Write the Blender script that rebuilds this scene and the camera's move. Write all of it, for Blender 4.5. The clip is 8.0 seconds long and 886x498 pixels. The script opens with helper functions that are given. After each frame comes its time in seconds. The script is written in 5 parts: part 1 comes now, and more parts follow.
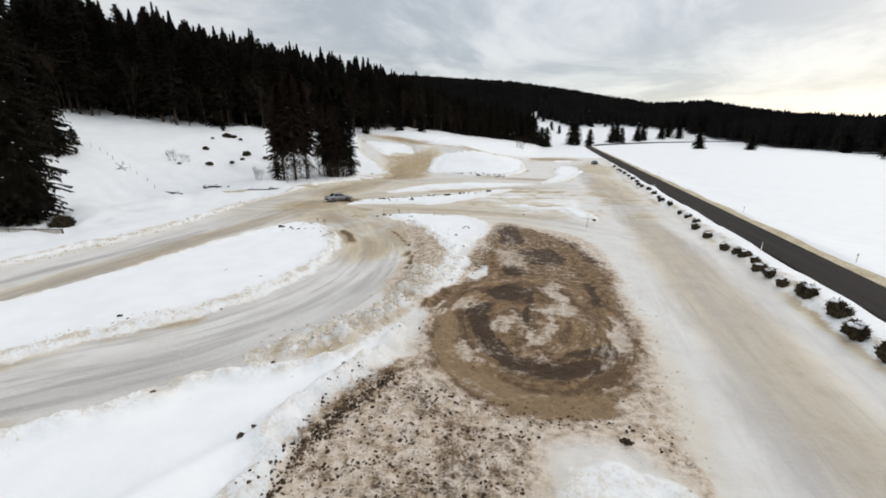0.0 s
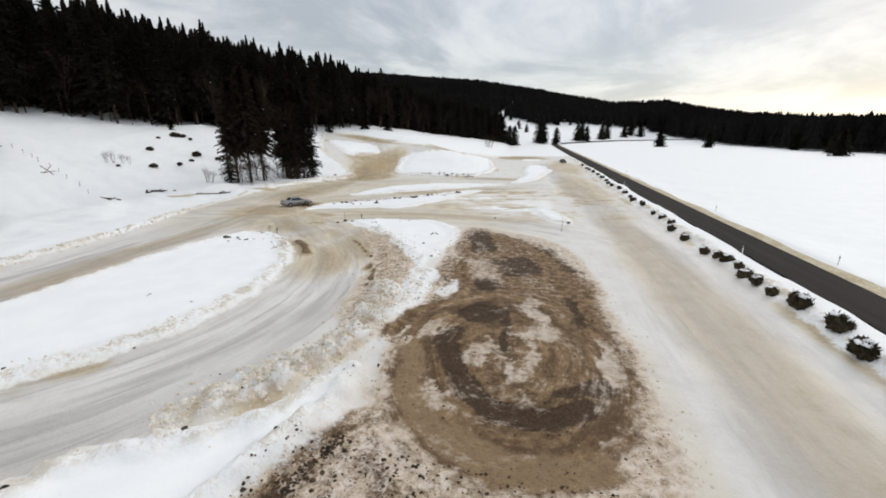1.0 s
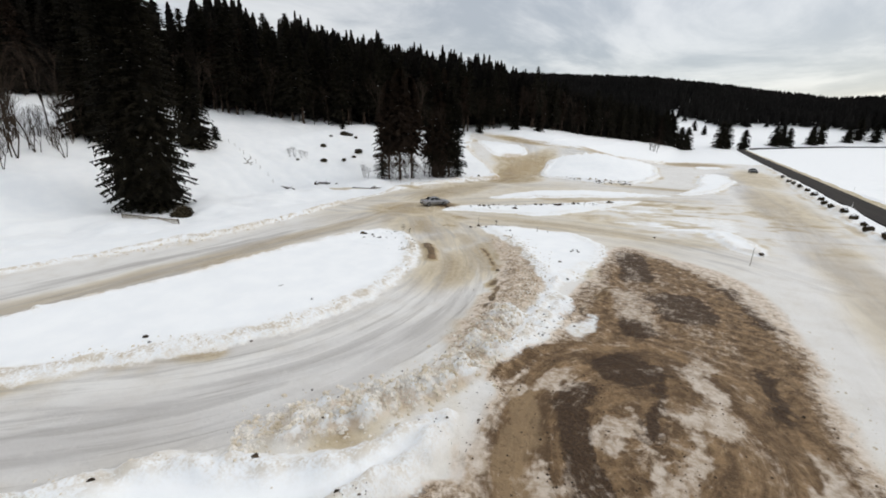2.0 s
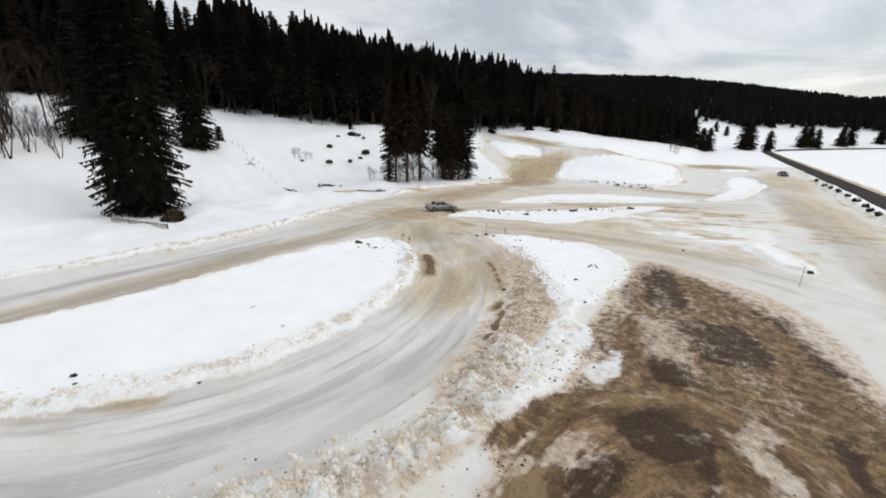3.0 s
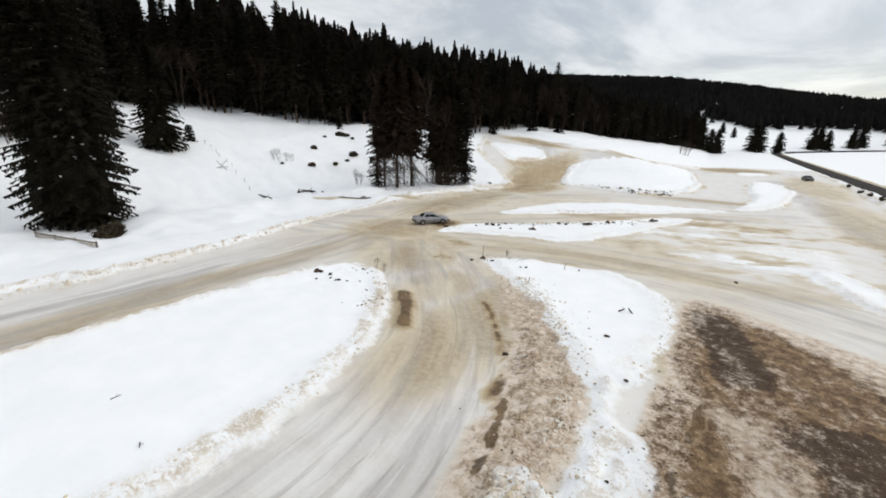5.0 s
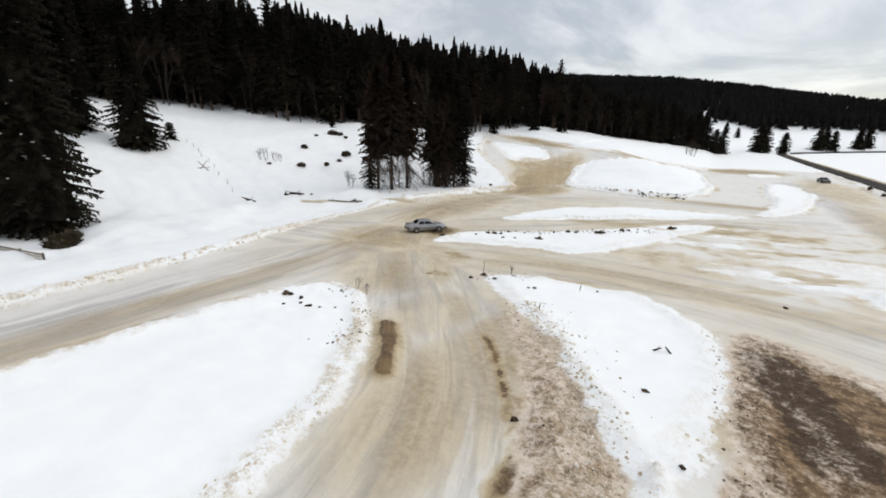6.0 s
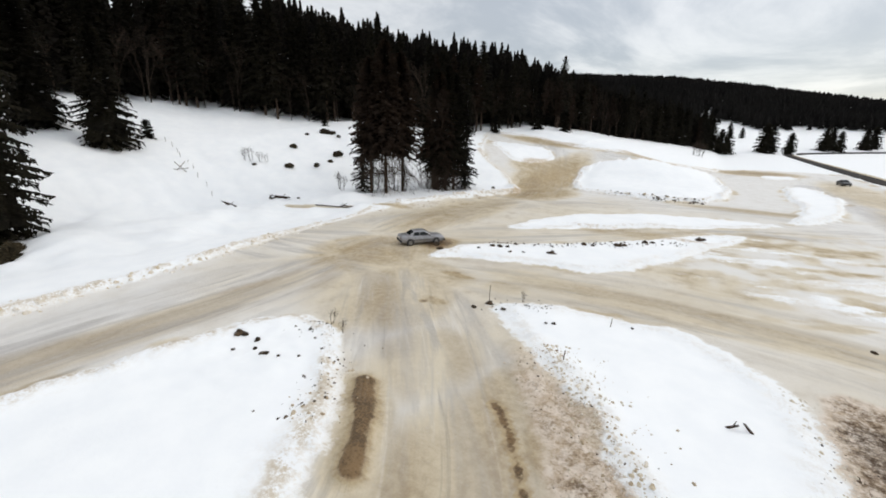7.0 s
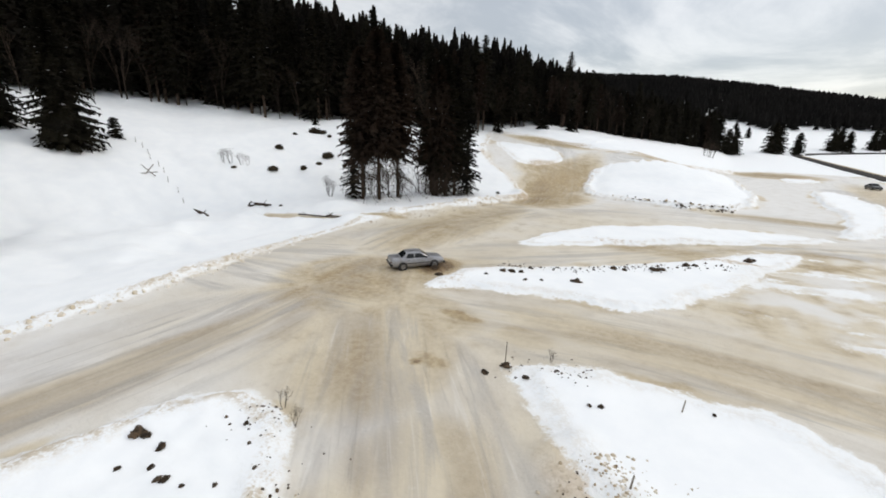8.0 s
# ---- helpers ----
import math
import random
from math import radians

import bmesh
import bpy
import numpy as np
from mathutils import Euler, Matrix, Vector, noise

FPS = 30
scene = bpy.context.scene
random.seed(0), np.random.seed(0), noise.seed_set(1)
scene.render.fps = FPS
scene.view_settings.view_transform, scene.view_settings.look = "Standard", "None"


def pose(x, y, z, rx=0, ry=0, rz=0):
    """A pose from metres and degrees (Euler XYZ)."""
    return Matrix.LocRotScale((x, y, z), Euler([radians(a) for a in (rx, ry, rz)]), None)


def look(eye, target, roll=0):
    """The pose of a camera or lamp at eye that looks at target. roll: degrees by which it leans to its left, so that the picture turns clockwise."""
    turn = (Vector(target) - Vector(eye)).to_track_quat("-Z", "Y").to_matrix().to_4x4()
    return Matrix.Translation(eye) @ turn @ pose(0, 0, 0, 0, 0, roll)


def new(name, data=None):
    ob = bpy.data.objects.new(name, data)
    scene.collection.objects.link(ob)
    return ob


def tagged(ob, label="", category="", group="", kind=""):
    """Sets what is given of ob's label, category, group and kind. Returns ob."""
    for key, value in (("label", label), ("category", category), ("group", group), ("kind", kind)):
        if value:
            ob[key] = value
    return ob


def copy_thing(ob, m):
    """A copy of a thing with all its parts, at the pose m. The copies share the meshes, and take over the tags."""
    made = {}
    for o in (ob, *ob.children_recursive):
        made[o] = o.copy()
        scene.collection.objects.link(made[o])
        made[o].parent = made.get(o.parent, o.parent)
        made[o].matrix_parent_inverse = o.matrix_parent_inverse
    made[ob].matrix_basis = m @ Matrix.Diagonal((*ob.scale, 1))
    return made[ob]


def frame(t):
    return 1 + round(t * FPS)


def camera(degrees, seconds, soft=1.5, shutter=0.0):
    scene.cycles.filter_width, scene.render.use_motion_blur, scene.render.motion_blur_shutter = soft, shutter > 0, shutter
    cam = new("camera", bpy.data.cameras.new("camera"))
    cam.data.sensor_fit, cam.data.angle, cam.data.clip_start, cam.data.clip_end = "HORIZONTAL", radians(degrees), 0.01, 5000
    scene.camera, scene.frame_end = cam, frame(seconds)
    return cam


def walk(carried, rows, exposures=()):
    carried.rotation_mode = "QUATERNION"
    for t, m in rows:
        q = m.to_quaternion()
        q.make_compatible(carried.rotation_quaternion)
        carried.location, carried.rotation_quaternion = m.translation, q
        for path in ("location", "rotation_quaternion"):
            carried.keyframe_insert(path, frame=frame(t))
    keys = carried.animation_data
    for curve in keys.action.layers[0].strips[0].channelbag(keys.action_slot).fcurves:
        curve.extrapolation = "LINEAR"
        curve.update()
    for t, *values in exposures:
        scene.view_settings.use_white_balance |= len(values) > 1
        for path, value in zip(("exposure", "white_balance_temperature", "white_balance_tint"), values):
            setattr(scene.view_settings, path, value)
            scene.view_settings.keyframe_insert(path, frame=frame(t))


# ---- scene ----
cam = camera(95.4, 8.0, 1.8)
METRES, EYE, TILT, LEAN, TURN = 41.04, 11.5, 0.0, 0.0, 15.7
ROWS = [
    (0.0, 0.0, 0.0, 0.0, 0.13, -16.12, -0.45),
    (0.5, 0.0054, 0.0483, -0.0001, -4.58, -16.21, -0.39),
    (1.0, 0.0121, 0.0972, -0.0003, -4.18, -16.26, -0.37),
    (1.5, 0.0176, 0.1524, -0.0005, 8.01, -16.33, -0.74),
    (2.0, 0.0234, 0.2053, -0.0013, 16.39, -16.37, -0.87),
    (3.5, 0.0113, 0.37, -0.0059, 18.46, -16.28, -0.89),
    (4.0, 0.0023, 0.4246, -0.0078, 18.49, -16.21, -0.91),
    (4.5, -0.0094, 0.4856, -0.0088, 18.56, -16.18, -0.94),
    (5.0, -0.0222, 0.5432, -0.0104, 18.56, -16.13, -1.01),
    (6.5, -0.0727, 0.7367, -0.0195, 18.56, -16.15, -1.18),
    (7.0, -0.0953, 0.8073, -0.0207, 18.54, -16.17, -1.25),
    (7.5, -0.1219, 0.8889, -0.0204, 18.57, -16.22, -1.31),
    (8.0, -0.1512, 0.9753, -0.0199, 18.53, -16.24, -1.31),
]
walk(cam, [(t, pose(0, 0, EYE, TILT, LEAN, TURN) @ pose(METRES * x, METRES * y, METRES * z, 90 + pitch, roll, yaw)) for t, x, y, z, yaw, pitch, roll in ROWS],
     [(0.0, 0.0, 6700, 10), (2.0, 0.02, 6700, 10), (3.5, 0.12, 6700, 10), (8.0, 0.14, 6700, 10)])

# ---- light: a bright overcast winter sky, a little more open towards the valley ----
SUN_HEIGHT, SUN_TURN = 28.0, 42.0
scene.view_settings.exposure = 0.0
world = bpy.data.worlds.new("overcast_sky")
scene.world = world
world.use_nodes = True


class Nodes:
    """Short hand for building a node tree."""

    def __init__(self, tree):
        self.tree = tree
        tree.nodes.clear()

    def put(self, value, socket):
        if isinstance(value, bpy.types.NodeSocket):
            self.tree.links.new(value, socket)
        elif value is not None:
            if socket.type == "RGBA" and isinstance(value, (int, float)):
                value = (value, value, value)
            socket.default_value = (*value, 1.0) if socket.type == "RGBA" and len(value) == 3 else value

    def add(self, kind, ins=None, out=0, **sets):
        n = self.tree.nodes.new(kind)
        if "operation" in sets:
            n.operation = sets["operation"]
        if "data_type" in sets:
            n.data_type, n.blend_type = sets["data_type"], sets["blend_type"]
        if "interpolation_type" in sets:
            n.interpolation_type = sets["interpolation_type"]
        if "attribute_name" in sets:
            n.attribute_name = sets["attribute_name"]
        if "sky_type" in sets:
            n.sky_type, n.sun_disc = sets["sky_type"], False
            n.sun_elevation, n.sun_rotation = sets["sun_elevation"], sets["sun_rotation"]
        for key, value in (ins or {}).items():
            self.put(value, n.inputs[key])
        return n.outputs[out] if len(n.outputs) else n

    def math(self, op, a, b=0.0, c=0.0):
        return self.add("ShaderNodeMath", {0: a, 1: b, 2: c}, operation=op)

    def mix(self, f, a, b, blend="MIX"):
        return self.add("ShaderNodeMix", {0: f, 6: a, 7: b}, out=2, data_type="RGBA", blend_type=blend)

    def fade(self, v, a, b, lo=0.0, hi=1.0):
        return self.add("ShaderNodeMapRange", {0: v, 1: a, 2: b, 3: lo, 4: hi}, interpolation_type="SMOOTHSTEP")

    def noise(self, where, scale, detail=4.0, rough=0.55, warp=0.0, out=0):
        return self.add("ShaderNodeTexNoise", {"Vector": where, "Scale": scale, "Detail": detail, "Roughness": rough, "Distortion": warp}, out=out)

    def stretch(self, where, x, y, z):
        return self.add("ShaderNodeVectorMath", {0: where, 1: (x, y, z)}, operation="MULTIPLY")

    def attr(self, name):
        return self.add("ShaderNodeAttribute", out=2, attribute_name=name)


w = Nodes(world.node_tree)
ray_way = w.add("ShaderNodeTexCoord", out=0)
parts = w.tree.nodes.new("ShaderNodeSeparateXYZ")
w.put(ray_way, parts.inputs[0])
tall = w.math("MAXIMUM", parts.outputs[2], 0.0)
low = w.math("ADD", tall, 0.16)
deck = w.add("ShaderNodeCombineXYZ", {0: w.math("DIVIDE", parts.outputs[0], low), 1: w.math("DIVIDE", parts.outputs[1], low)})
banks = w.noise(w.stretch(deck, 1.0, 0.7, 1.0), 1.0, 8.0, 0.6, 0.5)
cloud = w.mix(w.fade(banks, 0.38, 0.62), (0.47, 0.505, 0.55), (0.82, 0.835, 0.855))
gap = w.math("MULTIPLY", w.fade(w.noise(deck, 0.55, 3.0, 0.5, 0.3), 0.5, 0.68), w.fade(tall, 0.30, 0.06))
cloud = w.mix(w.math("MULTIPLY", gap, 0.5), cloud, (1.18, 1.17, 1.14))
cloud = w.mix(w.fade(tall, 0.085, 0.02, 0.0, 0.75), cloud, (1.04, 1.03, 0.99))
cloud = w.mix(1.0, cloud, w.fade(tall, 0.12, 0.95, 1.0, 1.95), "MULTIPLY")
air = w.add("ShaderNodeTexSky", sky_type="NISHITA", sun_elevation=radians(SUN_HEIGHT), sun_rotation=radians(SUN_TURN))
glow = w.add("ShaderNodeBackground", {0: air, 1: 0.03})
veil = w.add("ShaderNodeBackground", {0: cloud, 1: 0.74})
w.add("ShaderNodeOutputWorld", {0: w.add("ShaderNodeAddShader", {0: glow, 1: veil})})

sun = new("sun", bpy.data.lights.new("sun", "SUN"))
sun.data.energy, sun.data.angle, sun.data.color = 0.7, radians(24), (1.0, 0.95, 0.87)
aim = Vector((math.sin(radians(SUN_TURN)) * math.cos(radians(SUN_HEIGHT)), math.cos(radians(SUN_TURN)) * math.cos(radians(SUN_HEIGHT)), math.sin(radians(SUN_HEIGHT))))
sun.matrix_world = look((60, 60, 80), Vector((60, 60, 80)) - aim)

# ---- materials ----
def surface(name, colour, rough=0.6, metal=0.0, bump=None, depth=0.02, gloss=0.4, clear=0.0):
    """A material from a function that makes its colour (and may give roughness) out of nodes."""
    m = bpy.data.materials.new(name)
    m.use_nodes = True
    n = Nodes(m.node_tree)
    where = n.add("ShaderNodeTexCoord", out=3)
    tint = colour(n, where) if callable(colour) else colour
    if isinstance(tint, tuple) and len(tint) == 2:
        tint, rough = tint
    ins = {"Base Color": tint, "Roughness": rough, "Metallic": metal, "Specular IOR Level": gloss, "Coat Weight": clear}
    if bump:
        ins["Normal"] = n.add("ShaderNodeBump", {"Strength": 1.0, "Distance": depth, "Height": bump(n, where)})
    n.add("ShaderNodeOutputMaterial", {0: n.add("ShaderNodeBsdfPrincipled", ins)})
    return m


def speckled(a, b, scale, lo=0.35, hi=0.65, vary=0.25):
    """Two colours in blotches, with finer grain and a change from piece to piece."""
    def colour(n, where):
        c = n.mix(n.fade(n.noise(where, scale, 5.0), lo, hi), a, b)
        grain = n.fade(n.noise(where, scale * 9, 3.0), 0.3, 0.7, 1 - vary, 1 + vary)
        own = n.fade(n.add("ShaderNodeObjectInfo", out=5), 0, 1, 1 - vary, 1 + vary)
        return n.mix(1.0, n.mix(1.0, c, grain, "MULTIPLY"), own, "MULTIPLY")
    return colour


def round_hub(n, where, turns, rings):
    """Coordinates that run in rings round the hub of the turned-over ground."""
    flat = n.stretch(n.add("ShaderNodeVectorMath", {0: where, 1: (1.2, -23.4, 0)}, operation="ADD"), 1 / 5.8, 1 / 8.0, 0)
    out = n.add("ShaderNodeVectorMath", {0: flat}, out=1, operation="LENGTH")
    unit = n.add("ShaderNodeVectorMath", {0: flat}, operation="NORMALIZE")
    return n.add("ShaderNodeVectorMath", {0: n.stretch(unit, turns, turns, 0), 1: n.add("ShaderNodeCombineXYZ", {2: n.math("MULTIPLY", out, rings)})}, operation="ADD")


def ground_colour(n, where):
    """Snow, polished and sanded ice, thawed mud: each where the land's own marks say, with ragged borders."""
    snow, dirt, mud, stain_shade = n.attr("snow"), n.attr("dirt"), n.attr("mud"), n.attr("stain_shade")
    lane = n.add("ShaderNodeCombineXYZ", {0: n.attr("across"), 1: n.attr("along")})
    broad, patch, small, fine = n.noise(where, 0.13, 4), n.noise(where, 0.55, 5, 0.6), n.noise(where, 2.4, 5, 0.65), n.noise(where, 9.0, 4, 0.65)
    ruts = n.noise(n.stretch(lane, 2.1, 0.12, 1), 1.0, 5, 0.62, 0.7)
    rubs = n.noise(n.stretch(lane, 0.66, 0.075, 1), 1.0, 4, 0.6, 0.7)
    # ice: pale and grey, turning beige where sand was strewn, with grit worn into it along the lanes
    worn = n.attr("worn")
    swept = n.noise(n.stretch(lane, 0.36, 0.06, 1), 1.0, 3, 0.55, 0.7)
    loose = n.mix(n.math("MULTIPLY", worn, 0.8), patch, swept)
    warm = n.fade(n.math("MULTIPLY_ADD", stain_shade, 1.25, n.math("MULTIPLY_ADD", broad, 0.55, -0.27)), 0.0, 0.55)
    ice = n.mix(warm, (0.74, 0.722, 0.69), (0.63, 0.55, 0.415))
    ice = n.mix(n.math("MULTIPLY", n.fade(patch, 0.42, 0.75), 0.3), ice, (0.50, 0.435, 0.35))
    ice = n.mix(n.math("MULTIPLY", n.math("MULTIPLY", n.fade(swept, 0.42, 0.66), worn), 0.6), ice, n.mix(n.fade(stain_shade, 0.1, 0.5), (0.49, 0.465, 0.44), (0.44, 0.375, 0.29)))
    ice = n.mix(n.math("MULTIPLY", n.math("MULTIPLY", n.attr("core"), n.fade(rubs, 0.30, 0.62, 0.5, 1.0)), 0.6), ice, n.mix(n.fade(stain_shade, 0.1, 0.45), (0.46, 0.44, 0.43), (0.38, 0.335, 0.285)))
    ice = n.mix(n.math("MULTIPLY", n.math("MULTIPLY", n.fade(rubs, 0.46, 0.66), worn), 0.62), ice, (0.375, 0.355, 0.335))
    ice = n.mix(n.math("MULTIPLY", n.math("MULTIPLY", n.fade(ruts, 0.53, 0.72), worn), 0.55), ice, (0.28, 0.255, 0.225))
    ice = n.mix(n.math("MULTIPLY", n.math("MULTIPLY", n.fade(ruts, 0.44, 0.28), worn), 0.42), ice, (0.80, 0.775, 0.735))
    ice = n.mix(n.math("MULTIPLY", n.fade(small, 0.56, 0.75), 0.3), ice, (0.79, 0.765, 0.725))
    sand = n.fade(n.math("ADD", stain_shade, n.math("MULTIPLY_ADD", loose, 1.0, n.math("MULTIPLY_ADD", small, 0.35, -0.74))), 0.16, 0.85)
    grit = n.mix(n.fade(small, 0.3, 0.7), (0.45, 0.345, 0.195), (0.28, 0.195, 0.095))
    grit = n.mix(n.fade(stain_shade, 0.9, 1.6), grit, n.mix(n.fade(small, 0.35, 0.65), (0.22, 0.12, 0.038), (0.085, 0.045, 0.016)))
    ice = n.mix(n.math("MULTIPLY", sand, n.fade(n.math("MULTIPLY_ADD", loose, 0.5, n.math("MULTIPLY", fine, 0.5)), 0.3, 0.62, 0.6, 0.95)), ice, grit)
    # earth: brown mud with snow trodden into it, turned over in bands
    whirl = n.attr("whirl")
    band = n.mix(n.math("MULTIPLY", whirl, 0.8), n.noise(where, 1.7, 6, 0.72), n.noise(round_hub(n, where, 1.5, 6.0), 1.0, 6, 0.68, 0.5))
    soil = n.mix(n.fade(n.math("MULTIPLY_ADD", band, 0.75, n.math("MULTIPLY", small, 0.25)), 0.38, 0.58), (0.335, 0.215, 0.112), (0.112, 0.066, 0.032))
    comb = n.mix(n.math("MULTIPLY", whirl, 0.8), fine, n.noise(round_hub(n, where, 4.0, 28.0), 1.0, 4, 0.65, 0.4))
    soil = n.mix(n.math("MULTIPLY", n.fade(comb, 0.50, 0.68), 0.55), soil, (0.095, 0.052, 0.023))
    soil = n.mix(n.math("MULTIPLY", n.fade(comb, 0.46, 0.30), 0.5), soil, (0.46, 0.33, 0.195))
    soil = n.mix(n.math("MULTIPLY", n.fade(stain_shade, 0.35, 0.8), 0.62), soil, n.mix(fine, (0.40, 0.285, 0.165), (0.28, 0.19, 0.105)))
    soil = n.mix(n.fade(stain_shade, 1.15, 1.5), soil, n.mix(n.fade(small, 0.35, 0.65), (0.20, 0.115, 0.040), (0.085, 0.05, 0.022)))
    soil = n.mix(n.math("MULTIPLY", n.fade(fine, 0.5, 0.72), 0.28), soil, (0.42, 0.31, 0.19))
    soil = n.mix(n.math("MULTIPLY", n.fade(n.noise(where, 5.0, 5, 0.7), 0.52, 0.66), 0.5), soil, (0.095, 0.054, 0.025))
    wet = n.fade(n.math("ADD", mud, n.math("MULTIPLY_ADD", small, 0.5, n.math("MULTIPLY_ADD", band, 1.2, -0.76))), 0.18, 0.5)
    soil = n.mix(n.math("MULTIPLY", wet, 0.93), soil, n.mix(n.fade(fine, 0.4, 0.66), (0.040, 0.0215, 0.010), (0.078, 0.044, 0.021)))
    show = n.math("ADD", dirt, n.math("MULTIPLY_ADD", small, 0.6, n.math("MULTIPLY_ADD", comb, 0.9, n.math("MULTIPLY_ADD", band, 1.0, -1.21))))
    bare = n.fade(show, 0.28, 0.74)
    mired = n.attr("mired")
    trodden = n.mix(n.fade(small, 0.35, 0.65), n.mix(mired, (0.73, 0.635, 0.54), (0.60, 0.51, 0.42)), n.mix(mired, (0.53, 0.415, 0.30), (0.38, 0.285, 0.195)))
    ice = n.mix(n.math("MAXIMUM", n.fade(dirt, 0.05, 0.3), n.math("MULTIPLY", mired, 0.9)), ice, trodden)
    low = n.mix(bare, ice, soil)
    # darkest brown: rusty earth, and the painted shade along the ice lip
    rust_or_lip_shade = n.fade(n.math("MULTIPLY_ADD", small, 0.8, n.math("ADD", stain_shade, -0.4)), 1.1, 1.5)
    low = n.mix(n.math("MULTIPLY", rust_or_lip_shade, 0.9), low, n.mix(n.fade(n.math("MULTIPLY_ADD", fine, 0.5, n.math("MULTIPLY", patch, 0.5)), 0.4, 0.6), (0.20, 0.122, 0.055), (0.07, 0.044, 0.021)))
    # snow: clean, stained where thrown up beside a lane; shade painted under the clump
    edge = n.math("ADD", snow, n.math("MULTIPLY_ADD", small, 1.2, n.math("MULTIPLY_ADD", patch, 0.7, n.math("MULTIPLY_ADD", fine, 0.7, -1.3))))
    cover = n.fade(edge, -0.15, 0.24)
    rim = n.math("MULTIPLY", n.fade(snow, 2.3, 0.25), n.fade(n.math("MULTIPLY_ADD", fine, 0.5, n.math("MULTIPLY_ADD", small, 0.5, n.math("MULTIPLY_ADD", broad, 0.6, -0.3))), 0.42, 0.66))
    white = n.mix(n.fade(patch, 0.3, 0.7), (0.85, 0.865, 0.875), (0.895, 0.905, 0.905))
    white = n.mix(n.math("MULTIPLY", n.math("MULTIPLY", rim, n.attr("rimmed")), 0.75), white, (0.62, 0.52, 0.38))
    seam = n.math("MULTIPLY", n.math("MULTIPLY", n.fade(snow, 0.35, 0.75), n.fade(snow, 1.45, 0.95)), n.fade(n.math("MULTIPLY_ADD", fine, 0.35, n.math("MULTIPLY_ADD", small, 0.35, n.math("MULTIPLY", patch, 0.5))), 0.54, 0.68))
    white = n.mix(n.math("MULTIPLY", n.math("MULTIPLY", seam, n.attr("rimmed")), 0.85), white, n.mix(fine, (0.52, 0.41, 0.25), (0.36, 0.26, 0.14)))
    thrown = n.fade(n.math("ADD", n.math("MULTIPLY", stain_shade, 0.9), n.math("MULTIPLY_ADD", small, 0.9, -0.62)), 0.32, 0.62)
    white = n.mix(n.math("MULTIPLY", thrown, 0.85), white, n.mix(n.fade(fine, 0.4, 0.6), (0.36, 0.25, 0.14), (0.58, 0.47, 0.33)))
    tint = n.mix(cover, low, white)
    slick = n.math("MULTIPLY", n.fade(broad, 0.45, 0.6), n.fade(ruts, 0.35, 0.6))
    rough = n.fade(slick, 0, 1, 0.62, 0.34)
    rough = n.math("MAXIMUM", rough, n.math("MULTIPLY", bare, 0.78))
    rough = n.math("MAXIMUM", rough, n.math("MULTIPLY", cover, 0.7))
    return tint, rough


def ground_bump(n, where):
    lane = n.add("ShaderNodeCombineXYZ", {0: n.attr("across"), 1: n.attr("along")})
    ruts = n.noise(n.stretch(lane, 3.0, 0.08, 1), 1.0, 4, 0.6, 0.3)
    clods = n.math("MULTIPLY", n.noise(where, 3.2, 6, 0.7), n.math("MULTIPLY_ADD", n.attr("dirt"), 1.4, n.fade(n.attr("snow"), 2.2, 0.3, 0.12, 0.75)))
    return n.math("MULTIPLY_ADD", n.math("MULTIPLY", ruts, n.attr("worn")), 0.22, clods)


GROUND = surface("snow_ice_and_mud", ground_colour, bump=ground_bump, depth=0.11, gloss=0.3)
ASPHALT = surface("worn_asphalt", lambda n, p: n.mix(n.fade(n.noise(n.stretch(p, 1.0, 0.04, 1), 1.3, 4), 0.35, 0.65), n.mix(n.noise(p, 40, 3), (0.017, 0.0155, 0.0145), (0.032, 0.028, 0.026)), (0.036, 0.031, 0.028)), 0.9, bump=lambda n, p: n.noise(p, 60, 3), depth=0.01, gloss=0.1)
VERGE = surface("sanded_verge", speckled((0.70, 0.61, 0.44), (0.54, 0.445, 0.29), 0.7), 0.85, bump=lambda n, p: n.noise(p, 4, 5), depth=0.05)
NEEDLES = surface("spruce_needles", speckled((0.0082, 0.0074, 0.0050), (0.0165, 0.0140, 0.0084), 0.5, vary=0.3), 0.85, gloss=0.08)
# darker needle copy: stands in for self-shading that the simple wood trees lack
NEEDLES_SHADED = surface("shaded_wood_needles", speckled((0.0058, 0.0055, 0.0047), (0.0118, 0.0100, 0.0074), 0.08, vary=0.2), 0.9, gloss=0.05)
# greyer needles for the far hills: distance haze mixed into the base colour
HAZED = surface("haze_tinted_needles", speckled((0.0075, 0.0072, 0.0068), (0.0115, 0.0108, 0.0098), 0.02, vary=0.15), 0.9, gloss=0.05)
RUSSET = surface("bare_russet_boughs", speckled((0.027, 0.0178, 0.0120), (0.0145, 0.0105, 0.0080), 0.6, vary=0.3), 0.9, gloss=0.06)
BARK = surface("spruce_bark", speckled((0.080, 0.054, 0.038), (0.036, 0.027, 0.021), 3.0), 0.9, bump=lambda n, p: n.noise(n.stretch(p, 6, 6, 1), 4, 4), depth=0.03, gloss=0.1)
TWIGS = surface("bare_twigs", speckled((0.050, 0.036, 0.026), (0.028, 0.021, 0.016), 1.5), 0.9, gloss=0.1)
DRYBUSH = surface("dry_bush", speckled((0.082, 0.064, 0.038), (0.026, 0.022, 0.014), 4.0), 0.9, gloss=0.1)
SNOWCAP = surface("lying_snow", speckled((0.82, 0.84, 0.87), (0.9, 0.9, 0.91), 2.0, vary=0.04), 0.7, bump=lambda n, p: n.noise(p, 8, 4), depth=0.03, gloss=0.2)
